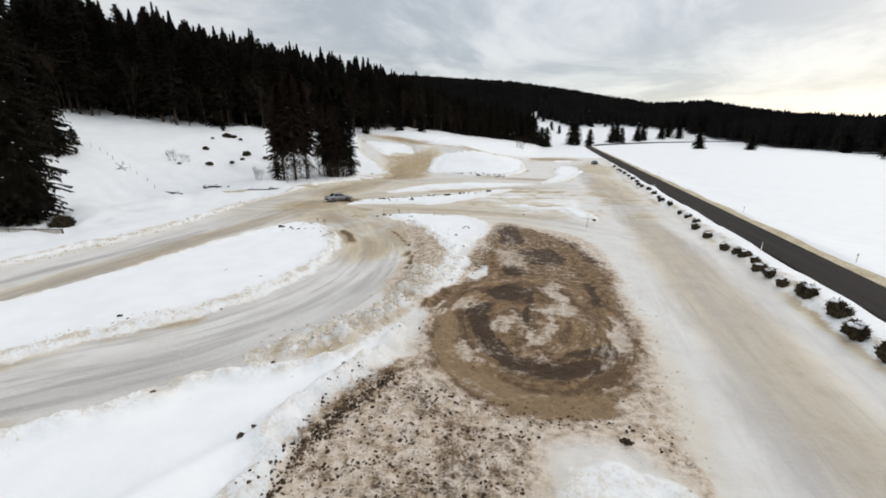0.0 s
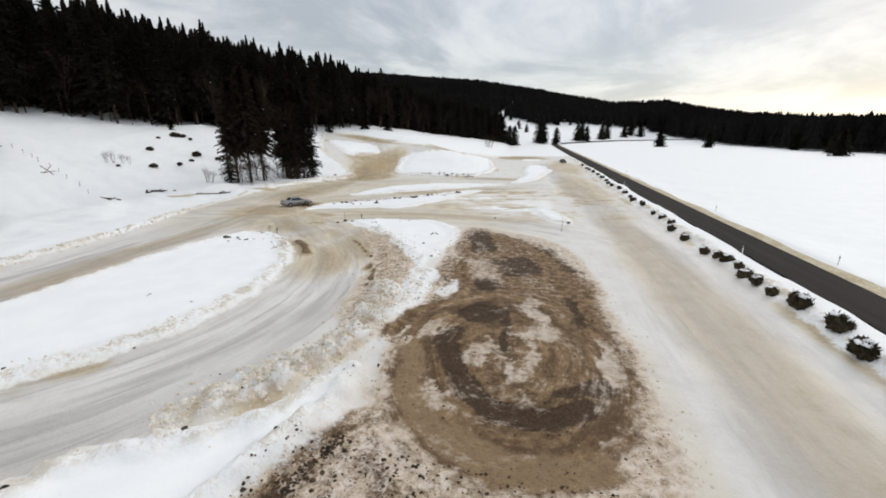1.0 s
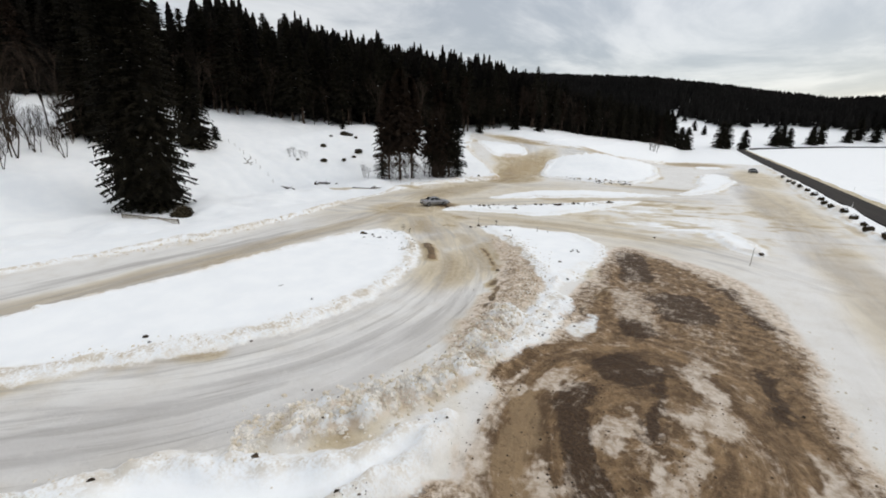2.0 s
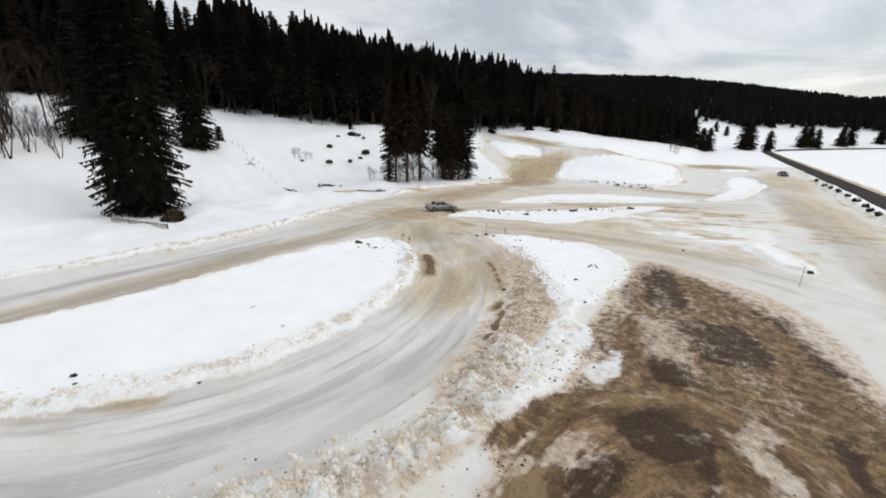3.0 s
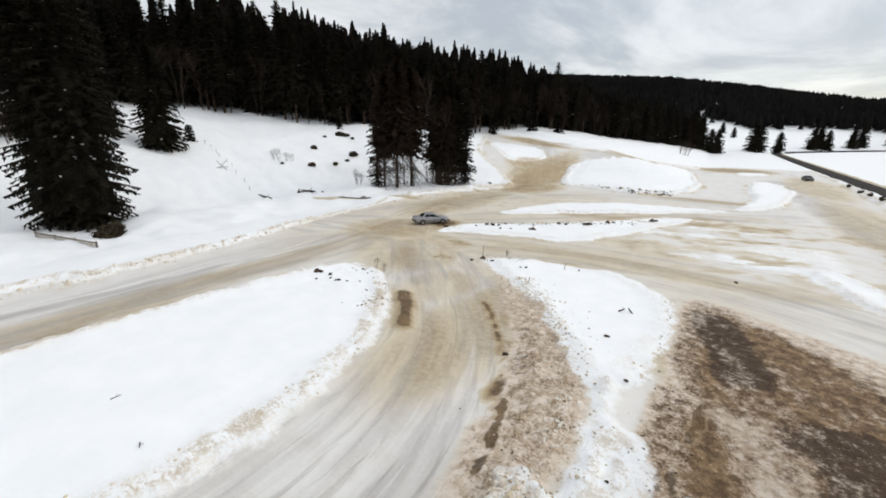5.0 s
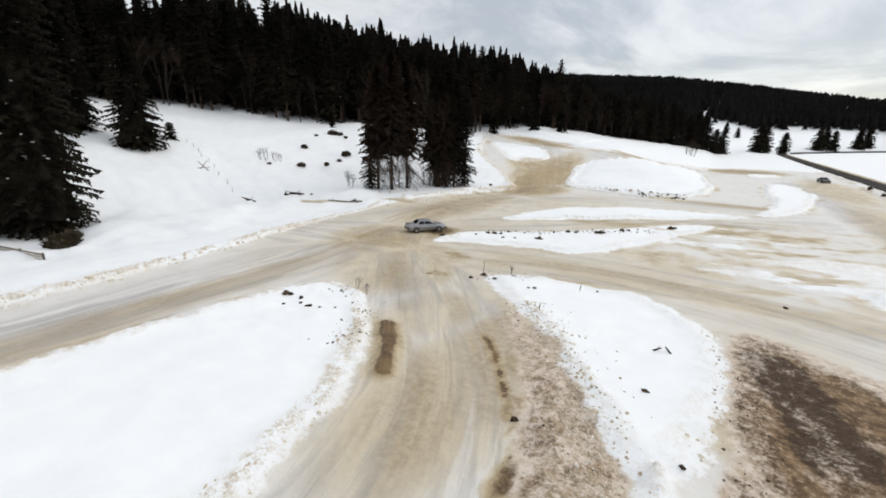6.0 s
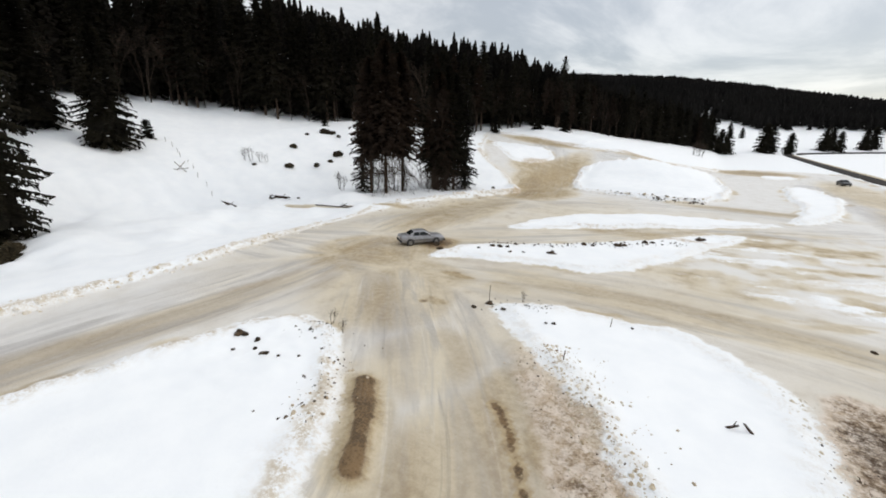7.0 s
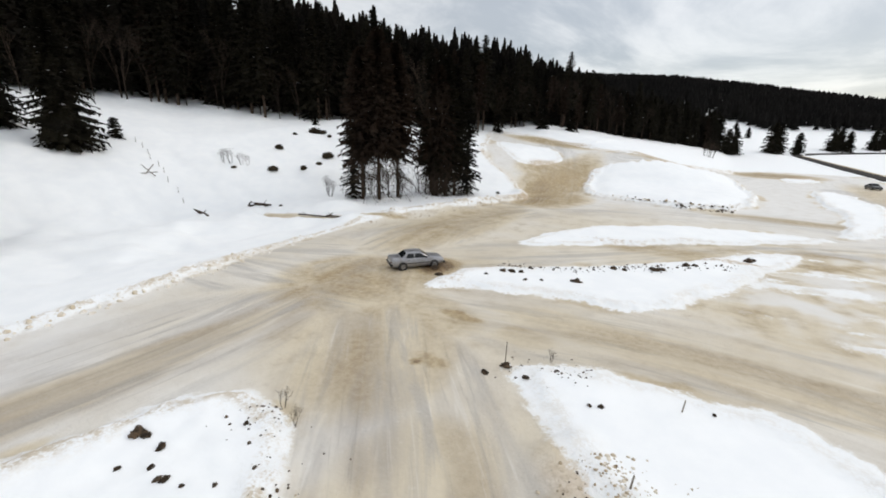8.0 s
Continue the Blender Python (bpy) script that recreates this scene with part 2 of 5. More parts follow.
SNOWLUMP = surface("thrown_snow", speckled((0.84, 0.80, 0.735), (0.62, 0.525, 0.385), 1.4, 0.36, 0.66, 0.14), 0.75, gloss=0.2)
SANDLUMP = surface("sandy_lump", speckled((0.68, 0.59, 0.46), (0.48, 0.37, 0.24), 1.1, 0.3, 0.7, 0.2), 0.9, bump=lambda n, p: n.noise(p, 12, 4), depth=0.03, gloss=0.15)
CLOD = surface("earth_clod", speckled((0.030, 0.023, 0.017), (0.105, 0.072, 0.046), 2.6), 0.9, bump=lambda n, p: n.noise(p, 12, 4), depth=0.03, gloss=0.15)
TIMBER = surface("weathered_timber", speckled((0.20, 0.165, 0.125), (0.10, 0.082, 0.062), 3.0), 0.85, bump=lambda n, p: n.noise(n.stretch(p, 2, 20, 20), 2, 4), depth=0.01)
PALEWOOD = surface("pale_weathered_wood", speckled((0.46, 0.42, 0.36), (0.30, 0.26, 0.21), 2.0), 0.85, bump=lambda n, p: n.noise(n.stretch(p, 20, 2, 20), 2, 4), depth=0.008)
PLASTIC = surface("white_post", speckled((0.72, 0.72, 0.70), (0.5, 0.48, 0.44), 3.0), 0.5)

# ---- the lie of the land ----
FOOT = [(-76, -200), (-76, 62), (-71, 72), (-66, 80), (-54, 95), (-46, 104), (-40, 112), (-36, 122), (-20, 128), (-11, 137), (-10, 200), (-12, 420)]


def smooth(a, b, v):
    """0 below a, 1 above b, gliding between."""
    s = np.clip((v - a) / (b - a), 0, 1)
    return s * s * (3 - 2 * s)


def away(points, x, y, closed=False):
    """Distance of x, y from a line of points, the length run along it there, and the side (over 0: left of the line)."""
    best, run, side, done = np.full(x.shape, 1e9), np.zeros(x.shape), np.zeros(x.shape), 0.0
    ring = list(points) + ([points[0]] if closed else [])
    for (ax, ay), (bx, by) in zip(ring, ring[1:]):
        ux, uy = bx - ax, by - ay
        size = math.hypot(ux, uy)
        s = np.clip(((x - ax) * ux + (y - ay) * uy) / size ** 2, 0, 1)
        d = np.hypot(x - ax - s * ux, y - ay - s * uy)
        near = d < best
        best, run = np.where(near, d, best), np.where(near, done + s * size, run)
        side = np.where(near, np.sign(ux * (y - ay) - uy * (x - ax)), side)
        done += size
    return best, run, side


def road_left(y):
    return 20.35 + 0.00002 * np.clip(y - 250, 0, None) ** 2


def road_right(y):
    return road_left(y) + np.interp(y, [30, 90, 200, 420], [4.15, 4.3, 5.0, 5.4])


def road_top(y):
    return 0.47 + 0.04 * np.sin(y * 0.021)


def lay(x, y):
    """The large lie of the land: a flat meadow, a wooded slope on one side, a raised road, far hills."""
    d, _, side = away(FOOT, x, y)
    d = np.where(side > 0, d, -d)
    up = 0.37 * np.clip(d, 0, 24) * smooth(0, 9, d) + 0.24 * np.clip(d - 24, 0, 230)
    far = 1 - 0.25 * smooth(95, 140, y)
    z = up * far * (1 - smooth(370, 540, y))
    z = z - 1.25 * smooth(47, 60, -x) * (1 - smooth(74, 84, -x)) * smooth(5, 20, y) * (1 - smooth(64, 74, y))
    bank = smooth(16.6, 19.2, x) * (1 - smooth(26.5, 32, x))
    z = z + 0.32 * bank
    r, az = np.hypot(x, y), np.degrees(np.arctan2(x, y))
    ridge = np.interp(az, [-40, -20, -7, 0, 6, 10, 16, 20, 24, 31, 60], [118, 112, 102, 86, 70, 59, 55, 41, 31, 20, 10])
    front = np.interp(az, [-12, 0, 8, 14], [300, 340, 420, 480])
    z = z + ridge * smooth(0, 1, (r - front) / (920 - front)) * (y > 0)
    return z


TABLE = np.random.default_rng(5).random((256, 256))


def grain(x, y, size, shift=0):
    """Soft value noise from 0 to 1, with bumps of about that size in metres."""
    u, v = x / size + 17.3 * shift, y / size + 9.1 * shift
    i, j = np.floor(u).astype(int), np.floor(v).astype(int)
    a, b = u - i, v - j
    a, b = a * a * (3 - 2 * a), b * b * (3 - 2 * b)
    at = lambda p, q: TABLE[p & 255, q & 255]
    return (at(i, j) * (1 - a) + at(i + 1, j) * a) * (1 - b) + (at(i, j + 1) * (1 - a) + at(i + 1, j + 1) * a) * b


def rough(x, y, size, shift=0):
    return 0.5 * grain(x, y, size, shift) + 0.3 * grain(x, y, size * 0.47, shift + 1) + 0.2 * grain(x, y, size * 0.21, shift + 2)


def rounded(points, steps=5):
    """A closed outline, made smooth."""
    p, out = [Vector(q) for q in points], []
    for k in range(len(p)):
        a, b, c, d = p[k - 1], p[k], p[(k + 1) % len(p)], p[(k + 2) % len(p)]
        for s in range(steps):
            t = s / steps
            q = 0.5 * ((2 * b) + (c - a) * t + (2 * a - 5 * b + 4 * c - d) * t ** 2 + (3 * b - a - 3 * c + d) * t ** 3)
            out.append((q.x, q.y))
    return out


def eased(points, steps=4):
    """An open line, made smooth."""
    p, out = [Vector(q) for q in points], []
    for k in range(len(p) - 1):
        a, b, c, d = p[max(k - 1, 0)], p[k], p[k + 1], p[min(k + 2, len(p) - 1)]
        for s in range(steps):
            t = s / steps
            q = 0.5 * ((2 * b) + (c - a) * t + (2 * a - 5 * b + 4 * c - d) * t ** 2 + (3 * b - a - 3 * c + d) * t ** 3)
            out.append((q.x, q.y))
    return out + [tuple(points[-1])]


def depth_in(outline, x, y, reach=6.0):
    """How deep x, y lie inside an outline; below 0 outside it."""
    xs, ys = [p[0] for p in outline], [p[1] for p in outline]
    out = np.full(x.shape, -reach)
    near = (x > min(xs) - reach) & (x < max(xs) + reach) & (y > min(ys) - reach) & (y < max(ys) + reach)
    if not near.any():
        return out
    px, py = x[near], y[near]
    inside = np.zeros(px.shape, bool)
    for (ax, ay), (bx, by) in zip(outline, outline[1:] + outline[:1]):
        if ay != by:
            inside ^= ((ay > py) != (by > py)) & (px < (bx - ax) * (py - ay) / (by - ay) + ax)
    d = away(outline, px, py, True)[0]
    out[near] = np.where(inside, d, -d)
    return out


# the driven area, and the snow that was left standing in it
YARD = [(-45.5, -60), (-46, 21), (-44.6, 28), (-45, 36), (-46.5, 46), (-49, 56), (-51, 65), (-50, 74), (-45.5, 90), (-43, 100), (-45, 105), (-49, 110), (-55, 113), (-61, 119), (-70, 138), (-74, 147),
        (-72, 151), (-60, 152), (-48, 147.5), (-36, 147), (-29, 150), (-22, 159), (-14, 186), (-13, 196), (-3, 212), (14, 212), (19, 205), (19.2, 170), (17, 112), (17.2, 50), (17.2, 20), (17.2, -60)]
ISLANDS = {
    "loop": ([(-36, 8), (-34.5, 2), (-31, 5.5), (-27, 10.8), (-24.3, 14.4), (-21.3, 18.9), (-19.5, 24.3), (-19.5, 29.2), (-20.3, 33.2), (-21.6, 36.8), (-24.4, 40.9), (-28, 43.9), (-31.3, 44.4), (-33.6, 41.6), (-34.8, 34.5), (-35.4, 28), (-35.7, 18)], 0.22, 0.75),
    "bank": ([(-40, -12), (-30, -1.4), (-20.6, 7.3), (-17.0, 12.0), (-15.0, 14.1), (-12.8, 15.7), (-11.0, 17.1), (-9.9, 18.9), (-8.7, 20.7), (-7.9, 20.2), (-7.5, 17.8), (-7.8, 15.7), (-8.7, 13), (-9.0, 10.5), (-8.4, 7), (-8.2, -30), (-40, -45)], 0.6, 0.5),
    "head": ([(-23.5, 53), (-20.2, 54.8), (-16.9, 55.3), (-12.5, 55.7), (-9, 52.3), (-7.7, 49.5), (-7.6, 45), (-8.3, 42), (-8.8, 39.8), (-10, 38), (-12.3, 40.8), (-15.3, 44.8), (-18.4, 47.6), (-21.2, 50.2)], 0.1, 0.2),
    "neck": ([(-10.3, 39.7), (-9.2, 39.3), (-8.6, 36.9), (-7.3, 35.3), (-7.2, 32.5), (-7.1, 29.6), (-7.5, 27.5), (-8.4, 25.4), (-9.4, 26.5), (-9.6, 30), (-9.6, 33), (-9.9, 36.8)], 0.35, 0.6),
    "crumb": ([(-6.6, 31.2), (-5.9, 32.6), (-5.6, 34.2), (-5.1, 33.0), (-5.3, 31.2), (-6.0, 30.4)], 0.02, 0.8),
    "tongue": ([(-33, 58.8), (-32.4, 64), (-26.2, 69.6), (-20, 75.6), (-12.5, 84.6), (-8.6, 87), (-11.8, 78.5), (-16.2, 68), (-19.5, 62.8), (-23.7, 62), (-29.8, 60.3)], 0.12, 0.2),
    "strip": ([(-32, 73.5), (-31, 81), (-23.3, 91.2), (-12.2, 96.6), (-5.4, 96.3), (-11.5, 89.6), (-20.8, 82), (-27.2, 76.8)], 0.16, 0.3),
    "mound": ([(-37, 115), (-31.7, 111.3), (-20, 109), (-12, 115.5), (-10.2, 130), (-12, 150), (-15, 168), (-24, 150), (-33, 142), (-39, 136), (-40, 126)], 0.6, 0.4),
    "fin": ([(-3.9, 99.5), (1.9, 107), (5.8, 124), (6.6, 140), (4.5, 154), (0, 150), (-1.6, 135), (-0.8, 118)], 0.2, 0.3),
    "spot": ([(-2.5, 185), (3, 192), (6, 182), (-1, 172)], 0.2, 0.3),
    "scrap": ([(0.4, 66), (3.5, 67), (5.6, 60), (5.2, 57), (2.7, 59)], 0.15, 0.4),
    "fork": ([(-66, 134), (-60, 139), (-53, 140), (-48.6, 134), (-49.4, 123), (-54, 119)], 0.3, 0.3),
}
LANES = [
    [(-60, -22), (-35, -1), (-24.3, 10), (-19, 15.5), (-15.8, 22), (-15.4, 30), (-17.8, 37.5), (-22, 43.5), (-28, 50), (-33.5, 56.5), (-38.5, 64), (-41.5, 74), (-41, 84)],
    [(-38, -60), (-38, 20), (-38.2, 35), (-38.6, 48), (-41.0, 60), (-43, 72), (-41, 85), (-38.5, 97), (-42, 112), (-46, 126), (-56, 150)],
    [(-50, 52.5), (-40, 54), (-28, 57), (-20, 59), (-12, 59.5), (-4, 58.5), (4, 55), (10, 50)],
    [(-50, 57), (-40, 62.5), (-30, 71), (-24, 77), (-15, 87), (-8, 92), (2, 97), (9, 105)],
    [(-47, 90), (-39, 94), (-30, 100), (-20, 103), (-8, 107), (0, 104), (8, 98)],
    [(11.5, -60), (11.5, 110), (9, 150), (11, 205)],
    [(-36, 145), (-28, 148), (-20, 157), (-10, 188), (8, 205)],
]
CHURN = [(-5.6, 47), (-4.6, 38), (-4.0, 31), (-4.0, 27), (-4.3, 25), (-4.1, 23), (-3.4, 21.3), (-2.6, 20), (-1.5, 18.9), (0, 18.6), (1.6, 19.3), (3.2, 21.0), (3.7, 25), (3.2, 30), (1.2, 36)]
RING = [(-7.0, 25.6), (-6.5, 23.6), (-5.9, 21.2), (-5.0, 19.0), (-3.5, 16.9), (-1.6, 15.9), (0.4, 15.75), (2.2, 16.3), (4.0, 17.2)]
# bands turned over in the thawed ground: path, half width, strength
BROWNED = [(RING, 0.8, 0.86), ([(-8.2, 23.4), (-7.7, 26.0), (-6.6, 28.4), (-5.2, 29.8), (-3.8, 30.5)], 0.5, 0.8), ([(-3.6, 19.6), (-2.2, 17.9), (-0.4, 17.2), (1.6, 17.6), (3.4, 19.2), (4.2, 20.6)], 0.7, 0.8), ([(0.6, 44), (2.6, 38), (3.4, 31.5), (3.3, 27), (2.6, 23.6), (1.2, 21.5)], 1.4, 0.9), ([(-4.6, 40), (-4.0, 33), (-2.6, 28)], 2.2, 0.85)]
PALE = [([(-4.6, 41), (-3.8, 37), (-3.0, 34)], 1.2, 0.5), ([(0.2, 32), (0.7, 27), (0.3, 23.5), (-0.9, 20.6)], 0.5, 0.92), ([(-2.4, 25.1), (-2.9, 23), (-2.4, 20.8)], 0.6, 0.55), ([(-6.9, 22.8), (-6.5, 24.4), (-5.6, 25.8), (-4.8, 27.2)], 0.5, 0.85), ([(-5.0, 23.4), (-4.7, 21.3), (-3.8, 19.2), (-2.6, 17.9)], 0.25, 0.55), ([(1.6, 17.0), (3.2, 18.0), (4.6, 19.6)], 0.22, 0.6), ([(4.8, 27), (4.6, 23.9), (4.2, 21.6)], 0.5, 0.7), ([(-7.7, 21.0), (-6.3, 17.9), (-4.5, 15.2), (-2.1, 14.4), (0.4, 14.2), (2.4, 14.7)], 0.32, 0.6)]
DARKENED = [(CHURN[3:12], 0.6, 1.25), ([(-4.2, 29.4), (-3.0, 28.6), (-1.4, 27.9)], 1.3, 0.95), ([(0.6, 20.4), (1.8, 20.9), (3.2, 21.6), (4.3, 22.3)], 0.5, 0.9), ([(-1.4, 30), (-1.3, 25.5), (-1.6, 22.6)], 0.4, 0.5), ([(-1.8, 41.6), (-0.9, 38.6), (0.3, 36)], 1.7, 1.0),
            ([(-6.2, 51.2), (-5.4, 48), (-4.5, 45), (-4.2, 42)], 1.1, 0.95), ([(2.9, 33), (3.4, 27)], 0.5, 0.55), ([(-3.4, 35.5), (-2.6, 32)], 1.0, 0.8), ([(0.8, 46), (3.2, 42), (4.2, 37)], 0.8, 0.5)]
MIRE = [(-7.4, 20), (-5.6, 17.2), (-3.2, 15.3), (0, 14.5), (2.8, 16), (4.6, 19), (5.2, 23), (5.5, 29), (5.3, 35), (4.2, 41), (2, 46), (-1.4, 49.2), (-5.8, 51.6), (-7, 47), (-6.4, 40), (-6.2, 33), (-6.4, 29.5), (-7.7, 24.6)]
HEAP = [(-8.6, 6), (-9.4, 10.5), (-8.9, 13), (-7.8, 16.2), (-6.4, 17.8), (-4.6, 15.6), (-2, 14), (1, 13.6), (4, 15), (5.4, 14), (5.5, 6), (5.5, -8), (-7.5, -8)]
RUST = [(-5.8, 39.8), (-6.3, 36.5), (-6.6, 33.5), (-7.1, 31.4)]
FURROW = [(-67, 68.0), (-60, 69.8), (-53, 71.8), (-49, 75.5)]
SCAR = [(-21.1, 38.0), (-22.2, 39.9), (-24.0, 41.8)]
# line of the shade below the broken ice edge, painted into the ground
LIP_SHADE = [(-11.7, 29.6), (-12.1, 32.2), (-13.0, 35.0), (-14.3, 37.6), (-15.5, 39.8), (-17.0, 41.8), (-18.6, 43.8)]
CRUSH = [(-14.9, 15.0), (-13.5, 16.7), (-12.2, 18.4), (-11.2, 20.2), (-10.4, 22.2), (-9.8, 24.6), (-9.9, 27.5), (-10.4, 31)]
BANKED = [(-53, 70), (-50.6, 76), (-47.2, 88), (-44.4, 99), (-46.5, 106)]
CREST = [(-14, 1), (-11.6, 7), (-10.3, 9.8), (-9.2, 12.8), (-8.2, 16)]
# grey bands polished by the wheels: path, half width, strength
POLISHED = [([(-37.2, -20), (-37.3, 18), (-37.3, 32), (-37.4, 45), (-37.5, 52), (-39.5, 60)], 1.7, 1.0), ([(-30, 1), (-22.2, 9.2), (-19.9, 12), (-17, 16), (-15.8, 21), (-15.2, 25)], 2.4, 0.75), ([(-25.2, 45), (-27.4, 47.2), (-30.2, 49.4), (-33, 52)], 1.5, 1.0),
            ([(10.4, -20), (10.9, 17), (11.6, 28), (11.8, 42), (10.6, 79), (7.5, 120), (5, 160)], 2.9, 1.0), ([(-14, 88), (-9, 88.3), (-5, 89)], 1.6, 0.8), ([(-48, 66), (-43.5, 76), (-40, 90)], 1.8, 0.5), ([(-24, 56.6), (-14, 59.2), (-4, 58.8), (4, 55)], 1.3, 0.45)]
APRON = [(-7.6, 52.4), (-1, 51.2), (3.4, 47.6), (5.4, 42), (6.1, 32), (6.1, 22), (5.9, 12), (5.9, -10), (-7, -10), (-7.6, 12), (-6.8, 18), (-7.5, 26), (-7, 36)]
THROWN = [(-10.5, 27), (-11.1, 32), (-11.8, 36.5), (-13.3, 40.6), (-15.8, 44.8), (-19.2, 48.6)]


def spot(x, y, cx, cy, rx, ry, turn=0.0):
    """1 in the middle of an oval, 0 at its rim."""
    c, s = math.cos(radians(turn)), math.sin(radians(turn))
    u, v = ((x - cx) * c + (y - cy) * s) / rx, ((y - cy) * c - (x - cx) * s) / ry
    return 1 - smooth(0.3, 1.0, np.hypot(u, v))


def band(path, x, y):
    """Distance from a line, and a strength that tapers at both of its ends."""
    line = eased(path)
    d, run, _ = away(line, x, y)
    size = sum(math.dist(a, b) for a, b in zip(line, line[1:]))
    end = min(1.6, size * 0.3)
    return d, smooth(-0.1, end, run) * smooth(-0.1, end, size - run)


HUB, REACH = (-1.2, 23.4), (5.8, 8.0)


def land(x, y):
    """Height and marks of the ground at arrays x, y."""
    z = lay(x, y)
    yard = depth_in(rounded(YARD, 3), x, y)
    far_out = (np.abs(x) > 90) | (y > 230) | (y < -70)
    yard = np.where(far_out, -6, yard)
    snow, ridge = -yard, np.where(x < 0, 0.2, 0.22)
    rimmed = np.full(x.shape, 0.8)
    for outline, rim, dirty in ISLANDS.values():
        d = depth_in(rounded(outline), x, y)
        ridge, rimmed = np.where(d > snow, rim, ridge), np.where(d > snow, dirty, rimmed)
        snow = np.maximum(snow, d)
    snow = snow + (0.9 * (rough(x, y, 2.0, 41) - 0.5) + 0.5 * (grain(x, y, 6.0, 43) - 0.5)) * (1 + 0.9 * smooth(60, 90, y)) * (1 - smooth(190, 240, np.abs(y)))
    snow = snow + 0.6 * (rough(x, y, 0.8, 92) - 0.5) * (np.abs(y) < 90)
    fleck = spot(x, y, 2.9, 11.2, 3.6, 3.8)
    snow = np.where(fleck > 0, np.maximum(snow, np.minimum(1.3 * fleck - 0.7 + 1.6 * (rough(x, y, 1.5, 91) - 0.5), 0.4)), snow)
    drift = smooth(-18, -12, x) * (1 - smooth(2, 8, x)) * smooth(61, 66, y) * (1 - smooth(84, 94, y))
    snow = np.maximum(snow, np.where(drift > 0, -1.2 + drift * (0.85 + 0.75 * smooth(0.4, 0.7, rough(0.35 * x + 0.2 * y, y - 0.4 * x, 2.6, 37))), -9))
    close = 1 - smooth(150, 260, np.hypot(x, y))
    wx = x + 0.9 * (grain(x, y, 3.2, 21) - 0.5) + 0.6 * (grain(x, y, 1.1, 23) - 0.5) + 0.3 * (grain(x, y, 0.45, 27) - 0.5)
    wy = y + 0.9 * (grain(x, y, 3.6, 22) - 0.5) + 0.6 * (grain(x, y, 1.1, 24) - 0.5) + 0.3 * (grain(x, y, 0.45, 28) - 0.5)
    mire, heap = depth_in(rounded(MIRE), wx, wy), depth_in(rounded(HEAP), wx, wy)
    churn, run, side = away(eased(CHURN), wx, wy)
    ring, ring_end = band(RING, wx, wy)
    thrown, where_thrown, _ = away(eased(THROWN), wx, wy)
    # streaks laid round the hub of the turned-over ground
    u, v = (x - HUB[0]) / REACH[0], (y - HUB[1]) / REACH[1]
    out, bend = np.hypot(u, v), np.arctan2(u, -v)
    rings = out * 5.6 + 0.35 * bend
    streak = 0.5 * grain(bend * 1.3, rings, 0.75, 61) + 0.3 * grain(bend * 1.9, rings, 0.36, 62) + 0.2 * grain(bend * 3, rings, 0.17, 63)
    around = 1 - smooth(0.95, 1.3, out)
    streak = (streak - 0.5) * smooth(-1.6, 0.4, mire) * around
    wx, wy = 0.62 * x + 0.38 * wx, 0.62 * y + 0.38 * wy
    # marks
    dirt = (0.70 + 0.04 * (1 - around)) * smooth(-1.0, 1.3, mire)
    dirt = np.maximum(dirt, (0.38 + 0.5 * (rough(x, y, 2.4, 74) - 0.5) + 0.12 * (1 - smooth(0.3, 1.6, heap)) * (x < -4)) * smooth(-0.3, 0.2, heap) * (1 - 0.9 * spot(wx, wy, 2.6, 12.4, 3.6, 2.8)))
    for path, wide, power in BROWNED:
        d, taper = band(path, wx, wy)
        dirt = np.maximum(dirt, power * taper * (1 - smooth(0.5 * wide, 1.6 * wide, d + 1.5 * streak)))
    for path, wide, power in PALE:
        d, taper = band(path, wx, wy)
        dirt = dirt * (1 - power * taper * (1 - smooth(0.4 * wide, 1.6 * wide, d + 1.6 * streak)))
    apron = depth_in(rounded(APRON), wx, wy)
    dirt = np.maximum(dirt, (0.30 + 0.20 * (x < -4.5) * (y > 27)) * smooth(-0.4, 1.0, apron) * (1 - 0.8 * spot(wx, wy, 2.6, 12.4, 3.6, 2.8)))
    dirt = np.maximum(dirt, 0.56 * np.maximum(spot(wx, wy, -6.9, 36.5, 1.5, 7.0), spot(wx, wy, -6.4, 44.5, 1.6, 6.0)))
    dirt = dirt - 0.18 * smooth(0.46, 0.72, 0.5 * grain(x + 0.3 * y, 0.5 * y, 0.9, 71) + 0.5 * grain(x, 0.6 * y, 0.35, 72)) * smooth(29, 32, y) * smooth(-1, 1, mire)
    dirt = dirt + 1.05 * streak * (mire > -1.6)
    dirt = np.maximum(dirt, (0.40 + 0.25 * (rough(x, y, 1.3, 73) - 0.5)) * (1 - smooth(0.9, 2.5, thrown)) * (1 - 0.7 * smooth(43, 49, y)))
    crush, from_end, _ = away(eased(CRUSH), wx, wy)
    crush = (1 - smooth(0.7, 1.6, crush)) * smooth(-0.2, 3.0, from_end)
    chunk = 0.5 * grain(x, y, 0.8, 47) + 0.5 * grain(x, y, 0.4, 48)
    dirt = np.maximum(dirt, 0.24 * crush)
    snow = np.where(crush > 0, snow * (1 - crush) + (chunk - 0.46) * 1.7 * crush, snow)
    broken = smooth(0.3, 0.7, rough(x, y, 2.2, 31))
    mud = np.zeros(x.shape)
    for path, wide, power in DARKENED:
        d, taper = band(path, wx, wy)
        mud = np.maximum(mud, power * taper * (1 - smooth(0.2 * wide, 1.6 * wide, d + 0.7 * streak)) * (0.8 + 0.2 * broken))
